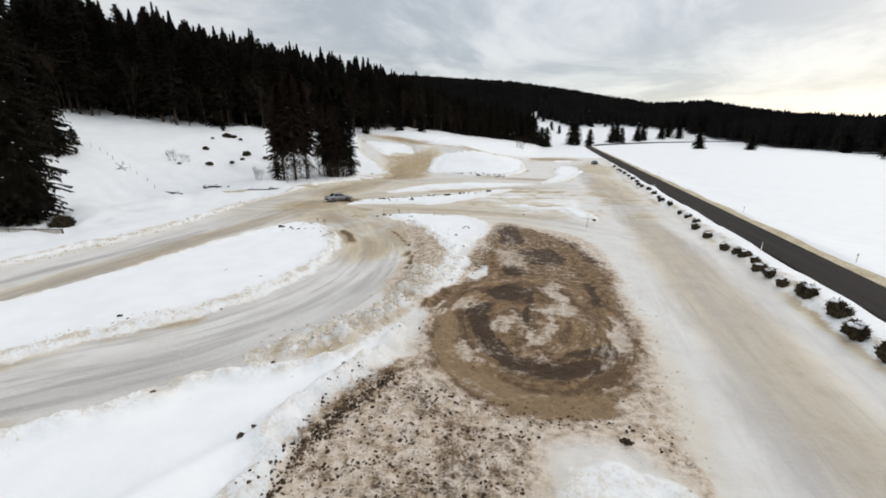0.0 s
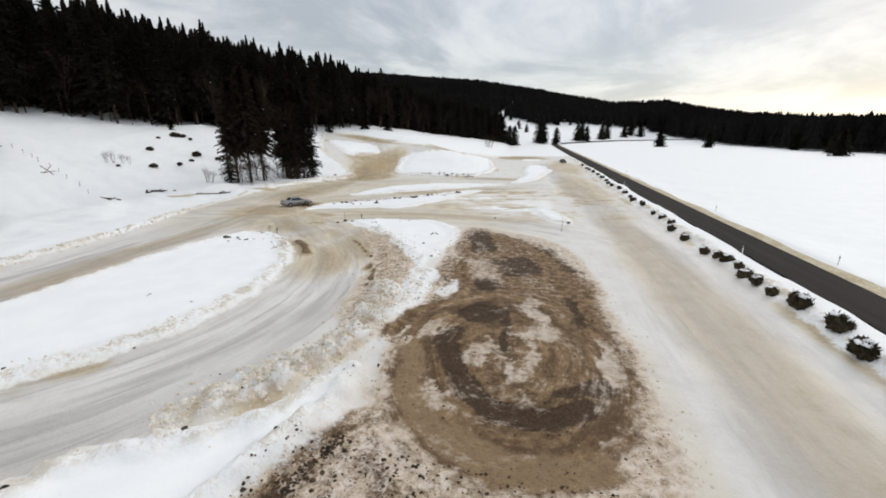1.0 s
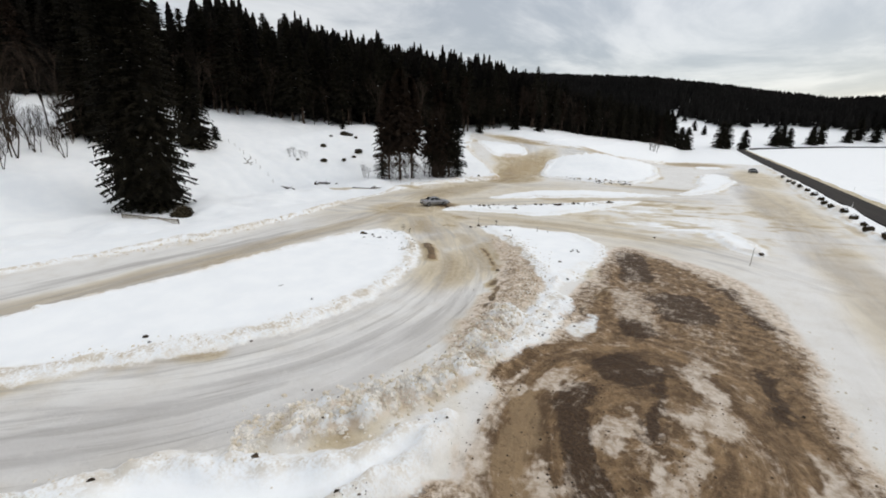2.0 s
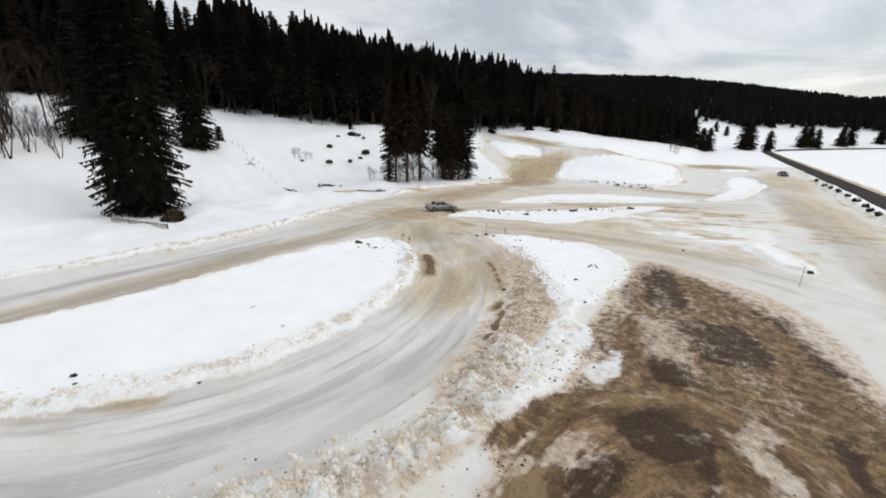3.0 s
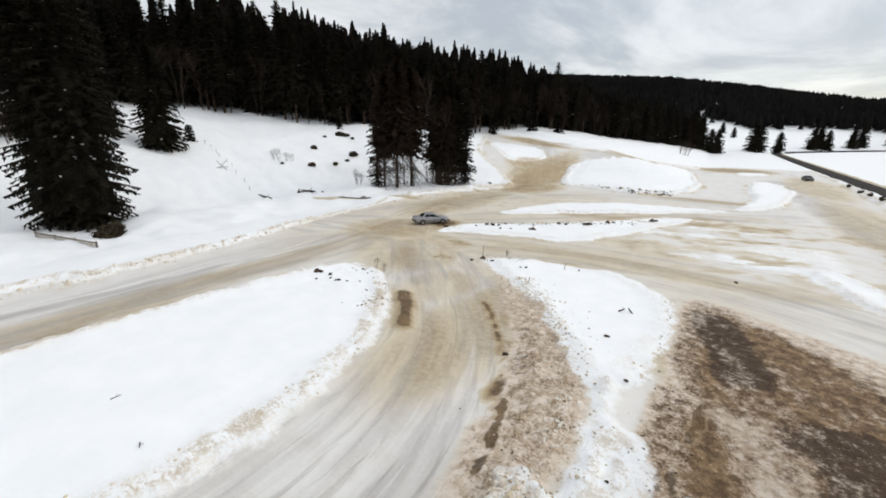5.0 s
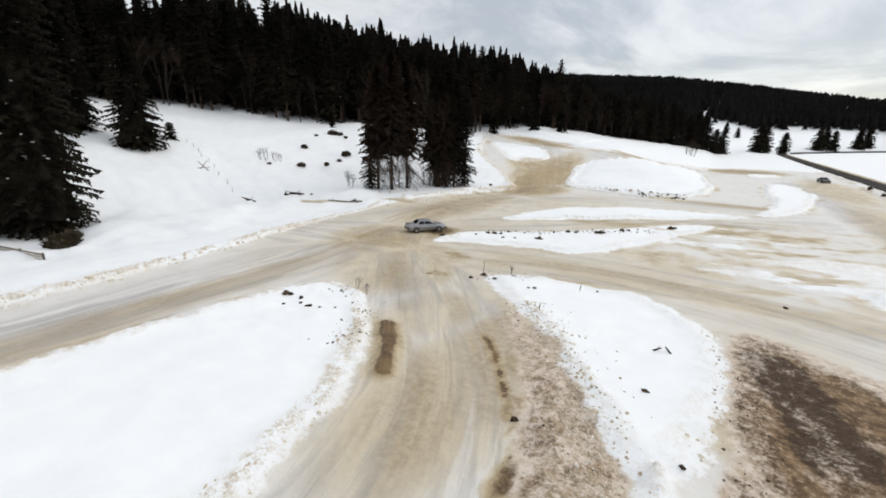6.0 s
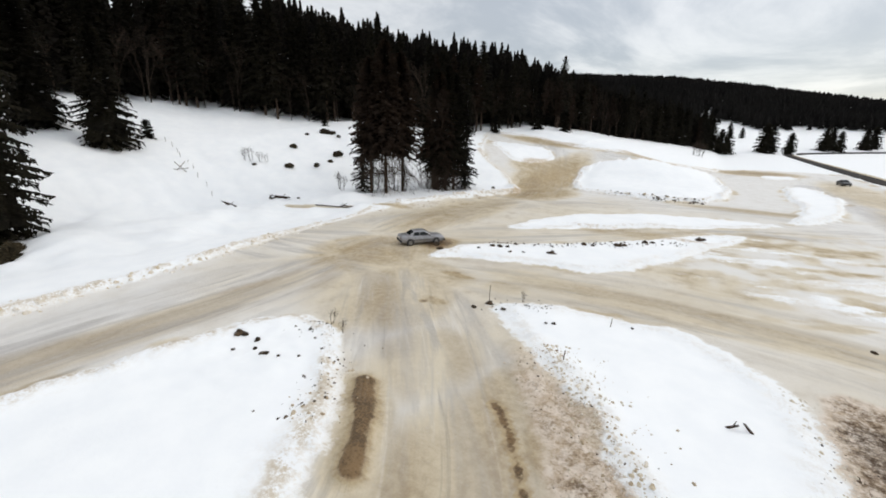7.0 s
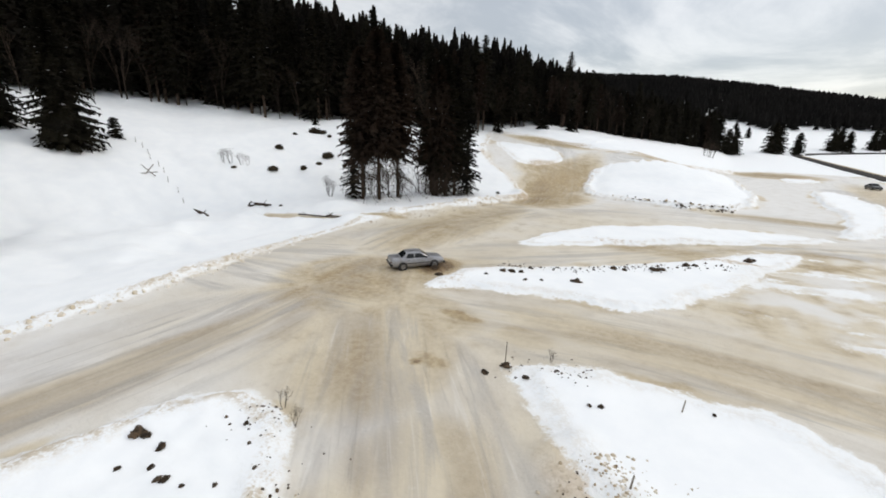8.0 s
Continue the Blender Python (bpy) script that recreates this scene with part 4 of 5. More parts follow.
def wood_tree(verts, faces, rng, x, y, z, tall, spread, boughs=100):
    """A spruce in the depth of the wood: a slim heart with uneven boughs in a spiral up to a thin tip."""
    n, full = len(verts), rng.uniform(0.55, 0.85)
    for a, q in ((0.05, 0.34), (0.5, 0.24)):
        for k in range(6):
            t = math.tau * k / 6
            verts.append((x + q * spread * math.cos(t), y + q * spread * math.sin(t), z + tall * a))
    verts.append((x, y, z + tall))
    for k in range(6):
        j = (k + 1) % 6
        faces.extend(((n + k, n + j, n + 6 + j, n + 6 + k), (n + 6 + k, n + 6 + j, n + 12)))
    sway = rng.uniform(0, 6)
    for i in range(boughs):
        a = 1 - (1 - (i + rng.random()) / boughs) ** 1.35
        t = sway + 2.4 * i + rng.uniform(-0.4, 0.4)
        r = spread * (1 - a) ** full * rng.uniform(0.6, 1.12) + 0.22
        cs, sn = math.cos(t), math.sin(t)
        half, h = 0.24 * r + 0.28, z + tall * (0.06 + 0.91 * a)
        n = len(verts)
        verts.extend(((x + 0.12 * r * cs - half * sn, y + 0.12 * r * sn + half * cs, h + 0.02 * tall), (x + 0.12 * r * cs + half * sn, y + 0.12 * r * sn - half * cs, h + 0.02 * tall),
                      (x + r * cs, y + r * sn, h - 0.42 * r * (1 - 0.7 * a)), (x + 0.5 * r * cs, y + 0.5 * r * sn, h - 0.045 * tall)))
        faces.extend(((n, n + 1, n + 2), (n, n + 3, n + 2)))


# the depth of the wood on the slope, its inner shade put into the needle colour
verts, faces, spots = [], [], []
for i in range(4200):
    x, y, u, v = along_front(whole * (rng.random() if i < 2900 else rng.uniform(0.06, 0.37)))
    d = 5 + 185 * rng.random() ** 1.25 * (1 - 0.72 * float(smooth(150, 260, np.array(y))))
    spots.append((x + u * d + rng.uniform(-3, 3), y + v * d + rng.uniform(-3, 3)))
zs = land(np.array([s[0] for s in spots]), np.array([s[1] for s in spots]))[0]
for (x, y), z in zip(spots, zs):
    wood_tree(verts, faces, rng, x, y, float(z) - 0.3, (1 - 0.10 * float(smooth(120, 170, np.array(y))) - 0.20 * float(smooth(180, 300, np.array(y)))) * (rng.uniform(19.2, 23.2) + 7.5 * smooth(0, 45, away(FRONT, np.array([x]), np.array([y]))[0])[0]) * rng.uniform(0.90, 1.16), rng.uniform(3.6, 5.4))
tagged(raw("woods", verts, faces, NEEDLES_SHADED), "dense dark spruce wood covering the slope", "forest", kind="stuff")

# the hills at the valley's end and the wood across the field
verts, faces, spots = [], [], []
while len(spots) < 13000:
    turn, r = radians(rng.uniform(-36, 44)), 360 + 640 * rng.random() ** 0.8
    x, y = r * math.sin(turn), r * math.cos(turn)
    deg = math.degrees(turn)
    first = np.interp(deg, [-36, -14, -9, -4, 1, 5, 9, 14, 20, 24, 30, 44], [360, 380, 455, 530, 520, 560, 600, 620, 540, 470, 380, 300])
    if r > first + rng.uniform(0, 30):
        spots.append((x, y))
zs = land(np.array([s[0] for s in spots]), np.array([s[1] for s in spots]))[0]
for (x, y), z in zip(spots, zs):
    big = 1.0 + 0.45 * float(smooth(0.17, 0.30, np.array(x / y)))
    coarse_tree(verts, faces, rng, x, y, float(z) - 0.3, rng.uniform(9, 13) * big * (1.45 if math.hypot(x, y) < 720 else 1.0), rng.uniform(2.8, 4.0) * big, 4, 6 if big > 1.1 else 4, 0.55)
tagged(raw("far_woods", verts, faces, HAZED), "far spruce woods on the low hills across the valley", "forest", kind="stuff")

copy_thing(edge_trees[2], at(-58.6, 177.1, level(-58.6, 177.1) - 0.1, 20, 0.52))

# single spruces on the meadow and along the far road
MEADOW = "spruces on the far meadow"
small = spruce(rng, 17, 5.8, 28, 11, 3, 0.03, 0.97, MEADOW, "single dark spruce standing on the snowy meadow")
small.matrix_basis = at(110.3, 390.5, level(110.3, 390.5) - 0.2)
lone = []
for x, y, size in ((145, 383, 0.85), (165, 266, 0.9), (9.5, 398, 1.2), (13, 404, 1.1), (26.3, 425, 0.95), (50, 462, 1.1), (56, 478, 1.0), (60, 470, 0.9), (80, 500, 0.95), (88, 515, 1.05), (112, 540, 0.9), (123, 560, 1.1),
                   (134, 556, 1.0), (-16, 356, 1.0), (-22, 350, 1.1), (-27, 343, 1.2), (-31, 352, 1.1), (-35, 340, 1.0), (-12, 362, 0.9), (-3, 470, 0.5), (-12, 488, 0.6), (182, 300, 0.75), (205, 330, 0.95), (228, 345, 1.0), (245, 372, 1.1), (262, 380, 1.0), (215, 352, 0.9),
                   (190, 352, 0.8), (240, 330, 1.0), (268, 350, 1.1), (290, 360, 1.0), (282, 330, 1.1), (310, 330, 1.0)):
    lone.append((x, y, size, rng.uniform(0.9, 1.1)))
plant([small], lone, rng)

# the tall pair by the rail, and the clump beside the fork
big = spruce(rng, 40, 4.7, 100, 14, 10, 0.012, 0.97, "", "big dense spruce with snow specks beside the low rail", 0.0, 0.17, 0.64, 0.42)
big.matrix_basis = at(-71.4, 38.0, level(-71.4, 38.0) - 0.2)
big = spruce(rng, 38, 4.3, 92, 14, 10, 0.02, 0.95, "", "big dense spruce grown close to its neighbour", 0.0, 0.17, 0.64, 0.42)
big.matrix_basis = at(-73.2, 35.6, level(-73.2, 35.6) - 0.2, 120)
side_tree = spruce(rng, 18, 4.2, 60, 13, 8, 0.01, 0.98, "", "middle-sized dark spruce on the snowy slope", 0.0, 0.19, 0.62)
side_tree.matrix_basis = at(-95, 56.2, level(-95, 56.2) - 0.2)
copy_thing(side_tree, at(-104, 50, level(-104, 50) - 0.2, 70, 1.1))
copy_thing(side_tree, at(-100, 41, level(-100, 41) - 0.2, 200, 1.2))
sapling = spruce(rng, 3.2, 0.95, 14, 6, 3, 0.03, 0.95, "saplings on the slope", "young green spruce sapling standing in snow")
sapling.matrix_basis = at(-98.3, 63, level(-98.3, 63) - 0.1)
for x, y, size in ((-61, 178, 2.2), (-66, 166, 1.9), (-74, 150, 1.6), (-93.2, 98.5, 0.8)):
    copy_thing(sapling, at(x, y, level(x, y) - 0.1, 90 * x, size))

CLUMP = "clump beside the fork"
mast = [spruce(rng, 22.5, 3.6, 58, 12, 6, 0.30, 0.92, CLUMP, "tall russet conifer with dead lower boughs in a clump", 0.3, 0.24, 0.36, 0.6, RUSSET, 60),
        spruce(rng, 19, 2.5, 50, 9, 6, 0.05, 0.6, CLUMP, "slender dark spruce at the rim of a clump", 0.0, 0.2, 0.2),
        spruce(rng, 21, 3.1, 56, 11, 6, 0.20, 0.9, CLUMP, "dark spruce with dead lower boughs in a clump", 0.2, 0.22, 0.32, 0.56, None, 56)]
mast[0].matrix_basis = at(-58.6, 81.6, level(-58.6, 81.6) - 0.2, 0, 1.05)
mast[1].matrix_basis = at(-51.8, 95.8, level(-51.8, 95.8) - 0.2, 0, 0.9)
mast[2].matrix_basis = at(-55.6, 91.6, level(-55.6, 91.6) - 0.2)
for x, y, k, size in ((-60.6, 80.2, 0, 0.9), (-62.6, 80.2, 1, 0.8), (-57.8, 85.0, 0, 0.95), (-54.2, 92.8, 2, 1.04), (-57.2, 93.0, 2, 1.0), (-53.4, 94.4, 2, 0.98), (-56.0, 95.6, 1, 1.05), (-54.8, 91.2, 0, 0.86)):
    copy_thing(mast[k], at(x, y, level(x, y) - 0.2, 77 * x, size))
leafless = bare_tree(rng, 12, 0.42, 5, "bare trees at the wood's edge", "leafless brown broadleaf tree with fine twigs")
leafless.matrix_basis = at(-59, 86.5, level(-59, 86.5))
for i in range(64):
    x, y, u, v = along_front(whole * (0.1 + 0.66 * (i + rng.random()) / 64))
    d = rng.uniform(-1.5, 3.5)
    x, y = x + u * d, y + v * d
    copy_thing(leafless, at(x, y, level(x, y) - 0.1, rng.uniform(0, 360), rng.uniform(0.7, 1.35)))
for i in range(16):
    x, y = rng.uniform(-112, -96), rng.uniform(6, 40)
    copy_thing(leafless, at(x, y, level(x, y) - 0.1, rng.uniform(0, 360), rng.uniform(0.5, 1.0)))
for x, y, size in ((-61.5, 81.4, 0.5), (-59.6, 82.2, 0.55), (-58.0, 83.0, 0.6), (-57.0, 84.6, 0.5), (-57.6, 90.0, 0.55), (-56.6, 90.6, 0.6), (-55.2, 90.8, 0.5), (-53.8, 92.6, 0.55), (-52.4, 94.0, 0.5), (-62.4, 82.4, 1.2), (-55.5, 91, 1.3), (-103, 30, 1.0), (-97, 24, 0.9), (-106, 36, 1.1), (-110, 25, 1.2), (-92, 21, 0.6)):
    copy_thing(leafless, at(x, y, level(x, y) - 0.1, 50 * x, size))


# ---- the road, its verge and the shrubs beside the driven lane ----
def ribbon(name, xa, xb, top, material, label, category, ys=None):
    """A long strip that follows the ground's length, with a thickness of its own."""
    v, f = [], []
    run = ys or [-300, -60] + list(range(-20, 200, 4)) + [210, 230, 260, 300, 340, 380, 420]
    for y in run:
        a, b = xa(y), xb(y)
        v += [(a, y, top(a, y)), (b, y, top(b, y)), (b + 0.12, y, top(b, y) - 0.5), (a - 0.12, y, top(a, y) - 0.5)]
    for i in range(len(run) - 1):
        k = 4 * i
        for p in range(4):
            f.append((k + p, k + (p + 1) % 4, k + 4 + (p + 1) % 4, k + 4 + p))
    return tagged(raw(name, v, f, material), label, category, kind="structure")


ribbon("road", road_left, road_right, lambda x, y: road_top(y), ASPHALT, "narrow dark wet asphalt road between snowbanks", "road")
ribbon("verge", lambda y: road_right(y) + 0.004, lambda y: road_right(y) + 1.35 + 0.25 * math.sin(y * 0.37), lambda x, y: road_top(y) + 0.03, VERGE, "sand-stained snow verge along the asphalt road", "verge")


def shrub(rng, wide, tall, label, group, capped=True, clumps=5):
    """A low dry bush: a few uneven clumps of twigs grown together, with snow pressed on top."""
    bush = thing("shrub", label, "shrub", group)
    v, f, tops = [], [], []
    for c in range(clumps):
        t, r = rng.uniform(0, math.tau), wide * (0.0 if c == 0 else rng.uniform(0.16, 0.30))
        size = wide * rng.uniform(0.20, 0.30)
        mid = Vector((r * math.cos(t), r * math.sin(t), tall * rng.uniform(0.16, 0.32)))
        high = tall * rng.uniform(0.45, 0.68)
        tops.append((mid, size, high))
        n, off = len(v), Vector((rng.uniform(0, 40), rng.uniform(0, 40), 0))
        for i in range(6):
            for k in range(10):
                up, turn = (i / 5 - 0.3) * math.pi * 0.71, math.tau * (k + 0.5 * (i % 2)) / 10
                way = Vector((math.cos(up) * math.cos(turn), math.cos(up) * math.sin(turn), math.sin(up)))
                grow = 0.86 + 0.35 * noise.noise(way * 2.0 + off)
                v.append(mid + Vector((way.x * size * grow, way.y * size * grow, way.z * high * grow)))
        for i in range(5):
            for k in range(10):
                f.append((n + i * 10 + k, n + i * 10 + (k + 1) % 10, n + (i + 1) * 10 + (k + 1) % 10, n + (i + 1) * 10 + k))
        for i in range(150):
            up, turn = math.asin(rng.uniform(-0.3, 1.0)), rng.uniform(0, math.tau)
            way = Vector((math.cos(up) * math.cos(turn), math.cos(up) * math.sin(turn), math.sin(up)))
            p = mid + Vector((way.x * size, way.y * size, way.z * high)) * rng.uniform(0.75, 1.0)
            lie = Vector((rng.uniform(-1, 1), rng.uniform(-1, 1), rng.uniform(-1, 1))).normalized() * 0.075
            tip = p + (way * 0.16 + Vector((rng.uniform(-0.1, 0.1), rng.uniform(-0.1, 0.1), rng.uniform(-0.02, 0.13)))) * rng.uniform(0.6, 1.3)
            n = len(v)
            v += [p - lie, p + lie, tip]
            f.append((n, n + 1, n + 2))
    raw("foliage", v, f, DRYBUSH, bush)
    if capped:
        for mid, size, high in tops[:3]:
            bm = bmesh.new()
            bmesh.ops.create_icosphere(bm, subdivisions=2, radius=1.0)
            off = Vector((rng.uniform(0, 40), rng.uniform(0, 40), 0))
            for p in bm.verts:
                q = 1 + 0.45 * noise.noise(p.co * 1.7 + off) + 0.2 * noise.noise(p.co * 4 + off)
                p.co = mid + Vector((p.co.x * size * 0.72 * q, p.co.y * size * 0.72 * q + 0.12 * size, high * 0.86 + p.co.z * 0.13 * q))
            part("snow_cap", bm, SNOWCAP, bush, "cap of snow on the twigs")
    return bush


HEDGE = "shrubs beside the road"
hedge_label = "dark dry snow-capped shrub on the bank beside the lane"
shrubs = [shrub(rng, 2.0, 1.5, hedge_label, HEDGE), shrub(rng, 1.6, 1.2, hedge_label, HEDGE), shrub(rng, 1.9, 1.4, "dark dry shrub with a little snow beside the lane", HEDGE)]
places = [(17.7, 20.5, 2, 1.2), (17.9, 24.6, 0, 1.1), (17.6, 26.8, 1, 1.2), (18.0, 29.8, 2, 1.15), (17.7, 33.1, 0, 1.1), (17.5, 35.7, 2, 0.95), (17.7, 37.6, 1, 0.9), (17.6, 39.3, 0, 1.05), (17.9, 41.4, 2, 0.85), (17.5, 43.4, 1, 1.1), (17.5, 45.0, 0, 1.0), (17.3, 46.6, 2, 1.0),
          (17.4, 51.8, 0, 1.05), (17.3, 56.4, 2, 1.05), (17.7, 59.0, 1, 0.8), (17.6, 62.4, 0, 1.0), (17.8, 66.0, 2, 0.8), (18.0, 72.0, 0, 0.95), (17.7, 77.6, 1, 0.95), (17.9, 81, 2, 0.8), (17.8, 86, 0, 0.9), (18.0, 91, 1, 0.9),
          (18.0, 97, 2, 0.9), (17.9, 101, 1, 0.8), (18.1, 106, 0, 0.9), (18.2, 113, 1, 1.0), (18.2, 119, 0, 0.9), (18.3, 126, 2, 1.0), (18.3, 133, 1, 0.9), (18.4, 142, 0, 1.0), (18.5, 154, 2, 1.0)]
for i, (x, y, k, size) in enumerate(places):
    size *= 0.72
    m = at(x + 0.25 * math.sin(5.1 * i), y, level(x, y) - 0.05, 83 * i if k < 2 else 90 + 13 * (i % 3), size)
    if i in (3, 4, 0):
        shrubs[k].matrix_basis = m
    else:
        copy_thing(shrubs[k], m)


# the lane that leaves the asphalt road and crosses the far meadow
side = [(25.0, 405), (36, 428), (54, 453), (74, 478), (100, 505), (128, 525), (156, 530), (186, 533), (230, 540)]
v, f = [], []
for i, (x, y) in enumerate(side):
    z = level(x, y) + 0.35
    v += [(x - 2.2, y + 2.4, z), (x + 2.2, y - 2.4, z), (x + 2.5, y - 2.8, z - 1.0), (x - 2.5, y + 2.8, z - 1.0)]
    if i:
        k = 4 * i - 4
        f += [(k + p, k + (p + 1) % 4, k + 4 + (p + 1) % 4, k + 4 + p) for p in range(4)]
tagged(raw("side_road", v, f, ASPHALT), "narrow dark side road crossing the far snowy meadow", "road", kind="structure")


def round_part(name, a, b, ra, rb, material, parent, label="", sides=8):
    v, f = [], []
    stick(v, f, a, b, ra, rb, sides)
    return raw(name, v, f, material, parent, label)


def marker_post(x, y, tall):
    """A roadside post with a dark band near its top."""
    post = thing("marker_post", "white roadside marker post with a dark band", "post", "marker posts along the road")
    round_part("shaft", (0, 0, -0.3), (0, 0, tall), 0.045, 0.04, PLASTIC, post)
    round_part("band", (0, 0, tall * 0.72), (0, 0, tall * 0.88), 0.052, 0.051, BARK, post, "dark reflector band")
    post.matrix_basis = at(x, y, max(level(x, y), 0.45))
    return post


for x, y in ((19.9, 45.4), (26.5, 43.5), (26.6, 68.2), (19.8, 95), (27.4, 128)):
    marker_post(x, y, 0.8)


def stake(x, y, tall, lean, label, name="stake", thick=0.03):
    ob = thing(name, label, "stake", "stakes on the course")
    round_part("shaft", (0, 0, -0.3), (lean * tall, 0.1 * lean, tall), thick, thick * 0.75, TIMBER, ob)
    ob.matrix_basis = at(x, y, level(x, y))


stake(-23.7, 52.7, 1.25, 0.02, "thin wooden stake in the trodden snow by the fork")
stake(4.0, 53.0, 1.7, 0.03, "thin wooden stake beside the thawed mud", thick=0.022)
stake(-17.4, 48.3, 0.5, 0.12, "short dark stub of a stake in snow", thick=0.035)
stake(-16.4, 53.6, 0.55, 0.1, "short wooden stake in clean snow")
for i in range(9):
    stake(-78.5 - 2.25 * i, 63.0 + 0.25 * math.sin(i * 2.2) + 0.27 * i, 0.8, 0.1 * math.sin(i), "thin stake in a row climbing the slope", thick=0.04)

# crossed poles on the slope
cross = thing("crossed_poles", "two weathered poles crossed and stuck in the snow", "poles")
round_part("pole", (-0.75, 0, -0.2), (0.75, 0.1, 1.5), 0.07, 0.05, TIMBER, cross)
round_part("pole", (0.75, 0.1, -0.2), (-0.75, 0, 1.5), 0.07, 0.05, TIMBER, cross)
round_part("rail", (-1.1, -0.1, 0.25), (1.1, 0.15, 0.4), 0.05, 0.05, TIMBER, cross)
cross.matrix_basis = at(-84.8, 61.7, level(-84.8, 61.7), 60)

# low rail in front of the big spruces
rail = thing("low_fence", "low grey timber hurdle fence half sunk in snow", "fence")
for i in range(4):
    part("post", block(bmesh.new(), (0.14, 0.14, 1.15), pose(0, 3.5 * i, 0.25), 0.015), TIMBER, rail, soft=False)
for i in range(3):
    for z in (0.12, 0.72):
        part("rail", block(bmesh.new(), (0.06, 3.46, 0.13), pose(0.1, 3.5 * i + 1.75, z), 0.01), TIMBER, rail, soft=False)
    for z in (0.27, 0.42, 0.57):
        part("slat", block(bmesh.new(), (0.03, 3.40, 0.11), pose(0.03, 3.5 * i + 1.75, z), 0.006), PALEWOOD, rail, "pale weathered slat", soft=False)
rail.matrix_basis = at(-69.8, 32.0, level(-64.7, 33.3) - 0.45, -76)


def log(x, y, size, turn, label, thick=1.0):
    ob = thing("fallen_log", label, "log")
    v, f = [], []
    stick(v, f, (-size / 2, 0, 0.16), (size * 0.15, 0.12, 0.2), 0.19 * thick, 0.15 * thick, 8)
    stick(v, f, (size * 0.15, 0.12, 0.2), (size / 2, 0.02, 0.24), 0.15 * thick, 0.10 * thick, 8)
    raw("trunk", v, f, BARK, ob, soft=True)
    round_part("branch_stub", (size * 0.1, 0.1, 0.2), (size * 0.25, 0.3, 0.75), 0.06, 0.03, BARK, ob)
    round_part("branch_stub", (-size * 0.32, 0, 0.2), (-size * 0.38, -0.3, 0.6), 0.05, 0.02, BARK, ob)
    ob.matrix_basis = at(x, y, level(x, y), turn)


log(-74.0, 63.0, 5.4, -8, "dark fallen log lying on the snow", 1.4)
log(-58.4, 70.4, 7.0, 14, "long thin pole lying in the furrow", 0.5)
log(-54.6, 70.6, 5.0, 8, "thin pole lying beside the furrow", 0.45)
log(-71.0, 69.9, 4.0, 12, "short dark log lying on the snowy slope")


def clod_mesh(rng, name, material, parent, size, label=""):
    bm = bmesh.new()
    bmesh.ops.create_icosphere(bm, subdivisions=3, radius=1.0)
    off = Vector((rng.uniform(0, 50), rng.uniform(0, 50), 0))
    for p in bm.verts:
        p.co *= 1 + 0.7 * noise.noise(p.co * 1.5 + off) + 0.55 * noise.noise(p.co * 3.4 + off) + 0.25 * noise.noise(p.co * 7.0 + off)
        p.co = Vector((p.co.x * size[0], p.co.y * size[1], p.co.z * size[2]))
    return part(name, bm, material, parent, label, soft=False)


def earth_clod(x, y, size, capped=True, group="earth clods on the snow", label="dark lump of frozen earth lying in snow"):
    size *= 0.72
    clod = thing("earth_clod", label, "clod", group)
    clod_mesh(rng, "lump", CLOD, clod, (size, size * 0.75, size * 0.55))
    if capped:
        cap = clod_mesh(rng, "snow_cap", SNOWCAP, clod, (size * 0.6, size * 0.5, size * 0.2), "snow on the lump")
        cap.location = (0.1 * size, 0.15 * size, 0.45 * size)
    clod.matrix_basis = at(x, y, level(x, y) + size * 0.12, rng.uniform(0, 360))


for x, y, size in ((-24.2, 65.8, 0.46), (-19.8, 72.2, 0.5), (-19.3, 72.6, 0.4), (-13.4, 80.4, 0.6), (-13.0, 81.2, 0.4), (-17.8, 75.1, 0.42), (-17.2, 75.5, 0.3), (-22.6, 70.4, 0.36), (-21.8, 70.6, 0.3), (-29.6, 64.5, 0.34), (-29.0, 64.9, 0.4), (-28.4, 65.3, 0.3), (-27.4, 63.7, 0.22), (-26.4, 64.5, 0.2), (-30.3, 63.0, 0.2), (-28.1, 66.5, 0.3), (-32.0, 40.7, 0.36), (-31.7, 40.8, 0.26),
                   (-30.7, 40.9, 0.22), (-30.9, 39.7, 0.14), (-30.0, 40.3, 0.15), (-29.1, 40.3, 0.2), (-29.3, 40.2, 0.16), (-28.4, 40.5, 0.12), (-27.7, 41.1, 0.12), (-29.4, 43.1, 0.14), (-24.2, 51.6, 0.26), (-23.6, 52.6, 0.34), (-22.4, 52.1, 0.2), (-19.5, 51.7, 0.14), (-19.1, 51.9, 0.18), (-15.3, 54.1, 0.13), (-21.4, 53.4, 0.16), (-4.4, 59.2, 0.2), (5.2, 57.4, 0.3), (-72.1, 69.4, 0.8), (-71.2, 70.0, 0.6), (-70.2, 70.4, 0.5),
                   (-68.4, 71.5, 0.35), (-10.5, 9.9, 0.2), (-10.2, 10.3, 0.15), (3.4, 14.3, 0.3), (-12.8, 14.6, 0.2), (-34.6, 62.2, 0.5), (-33.4, 61.2, 0.4), (-25.5, 16.6, 0.2), (-24.6, 16.4, 0.12), (-20.9, 19.8, 0.12), (-14.6, 38.6, 0.24), (-10.6, 43.2, 0.2), (-8.9, 39.6, 0.14), (-16.3, 11.2, 0.13), (-15, 13.4, 0.11)):
    earth_clod(x, y, size, size > 0.6)

SNOWTWIGS = [(-25.8, 25.5), (-21.9, 24.9)]

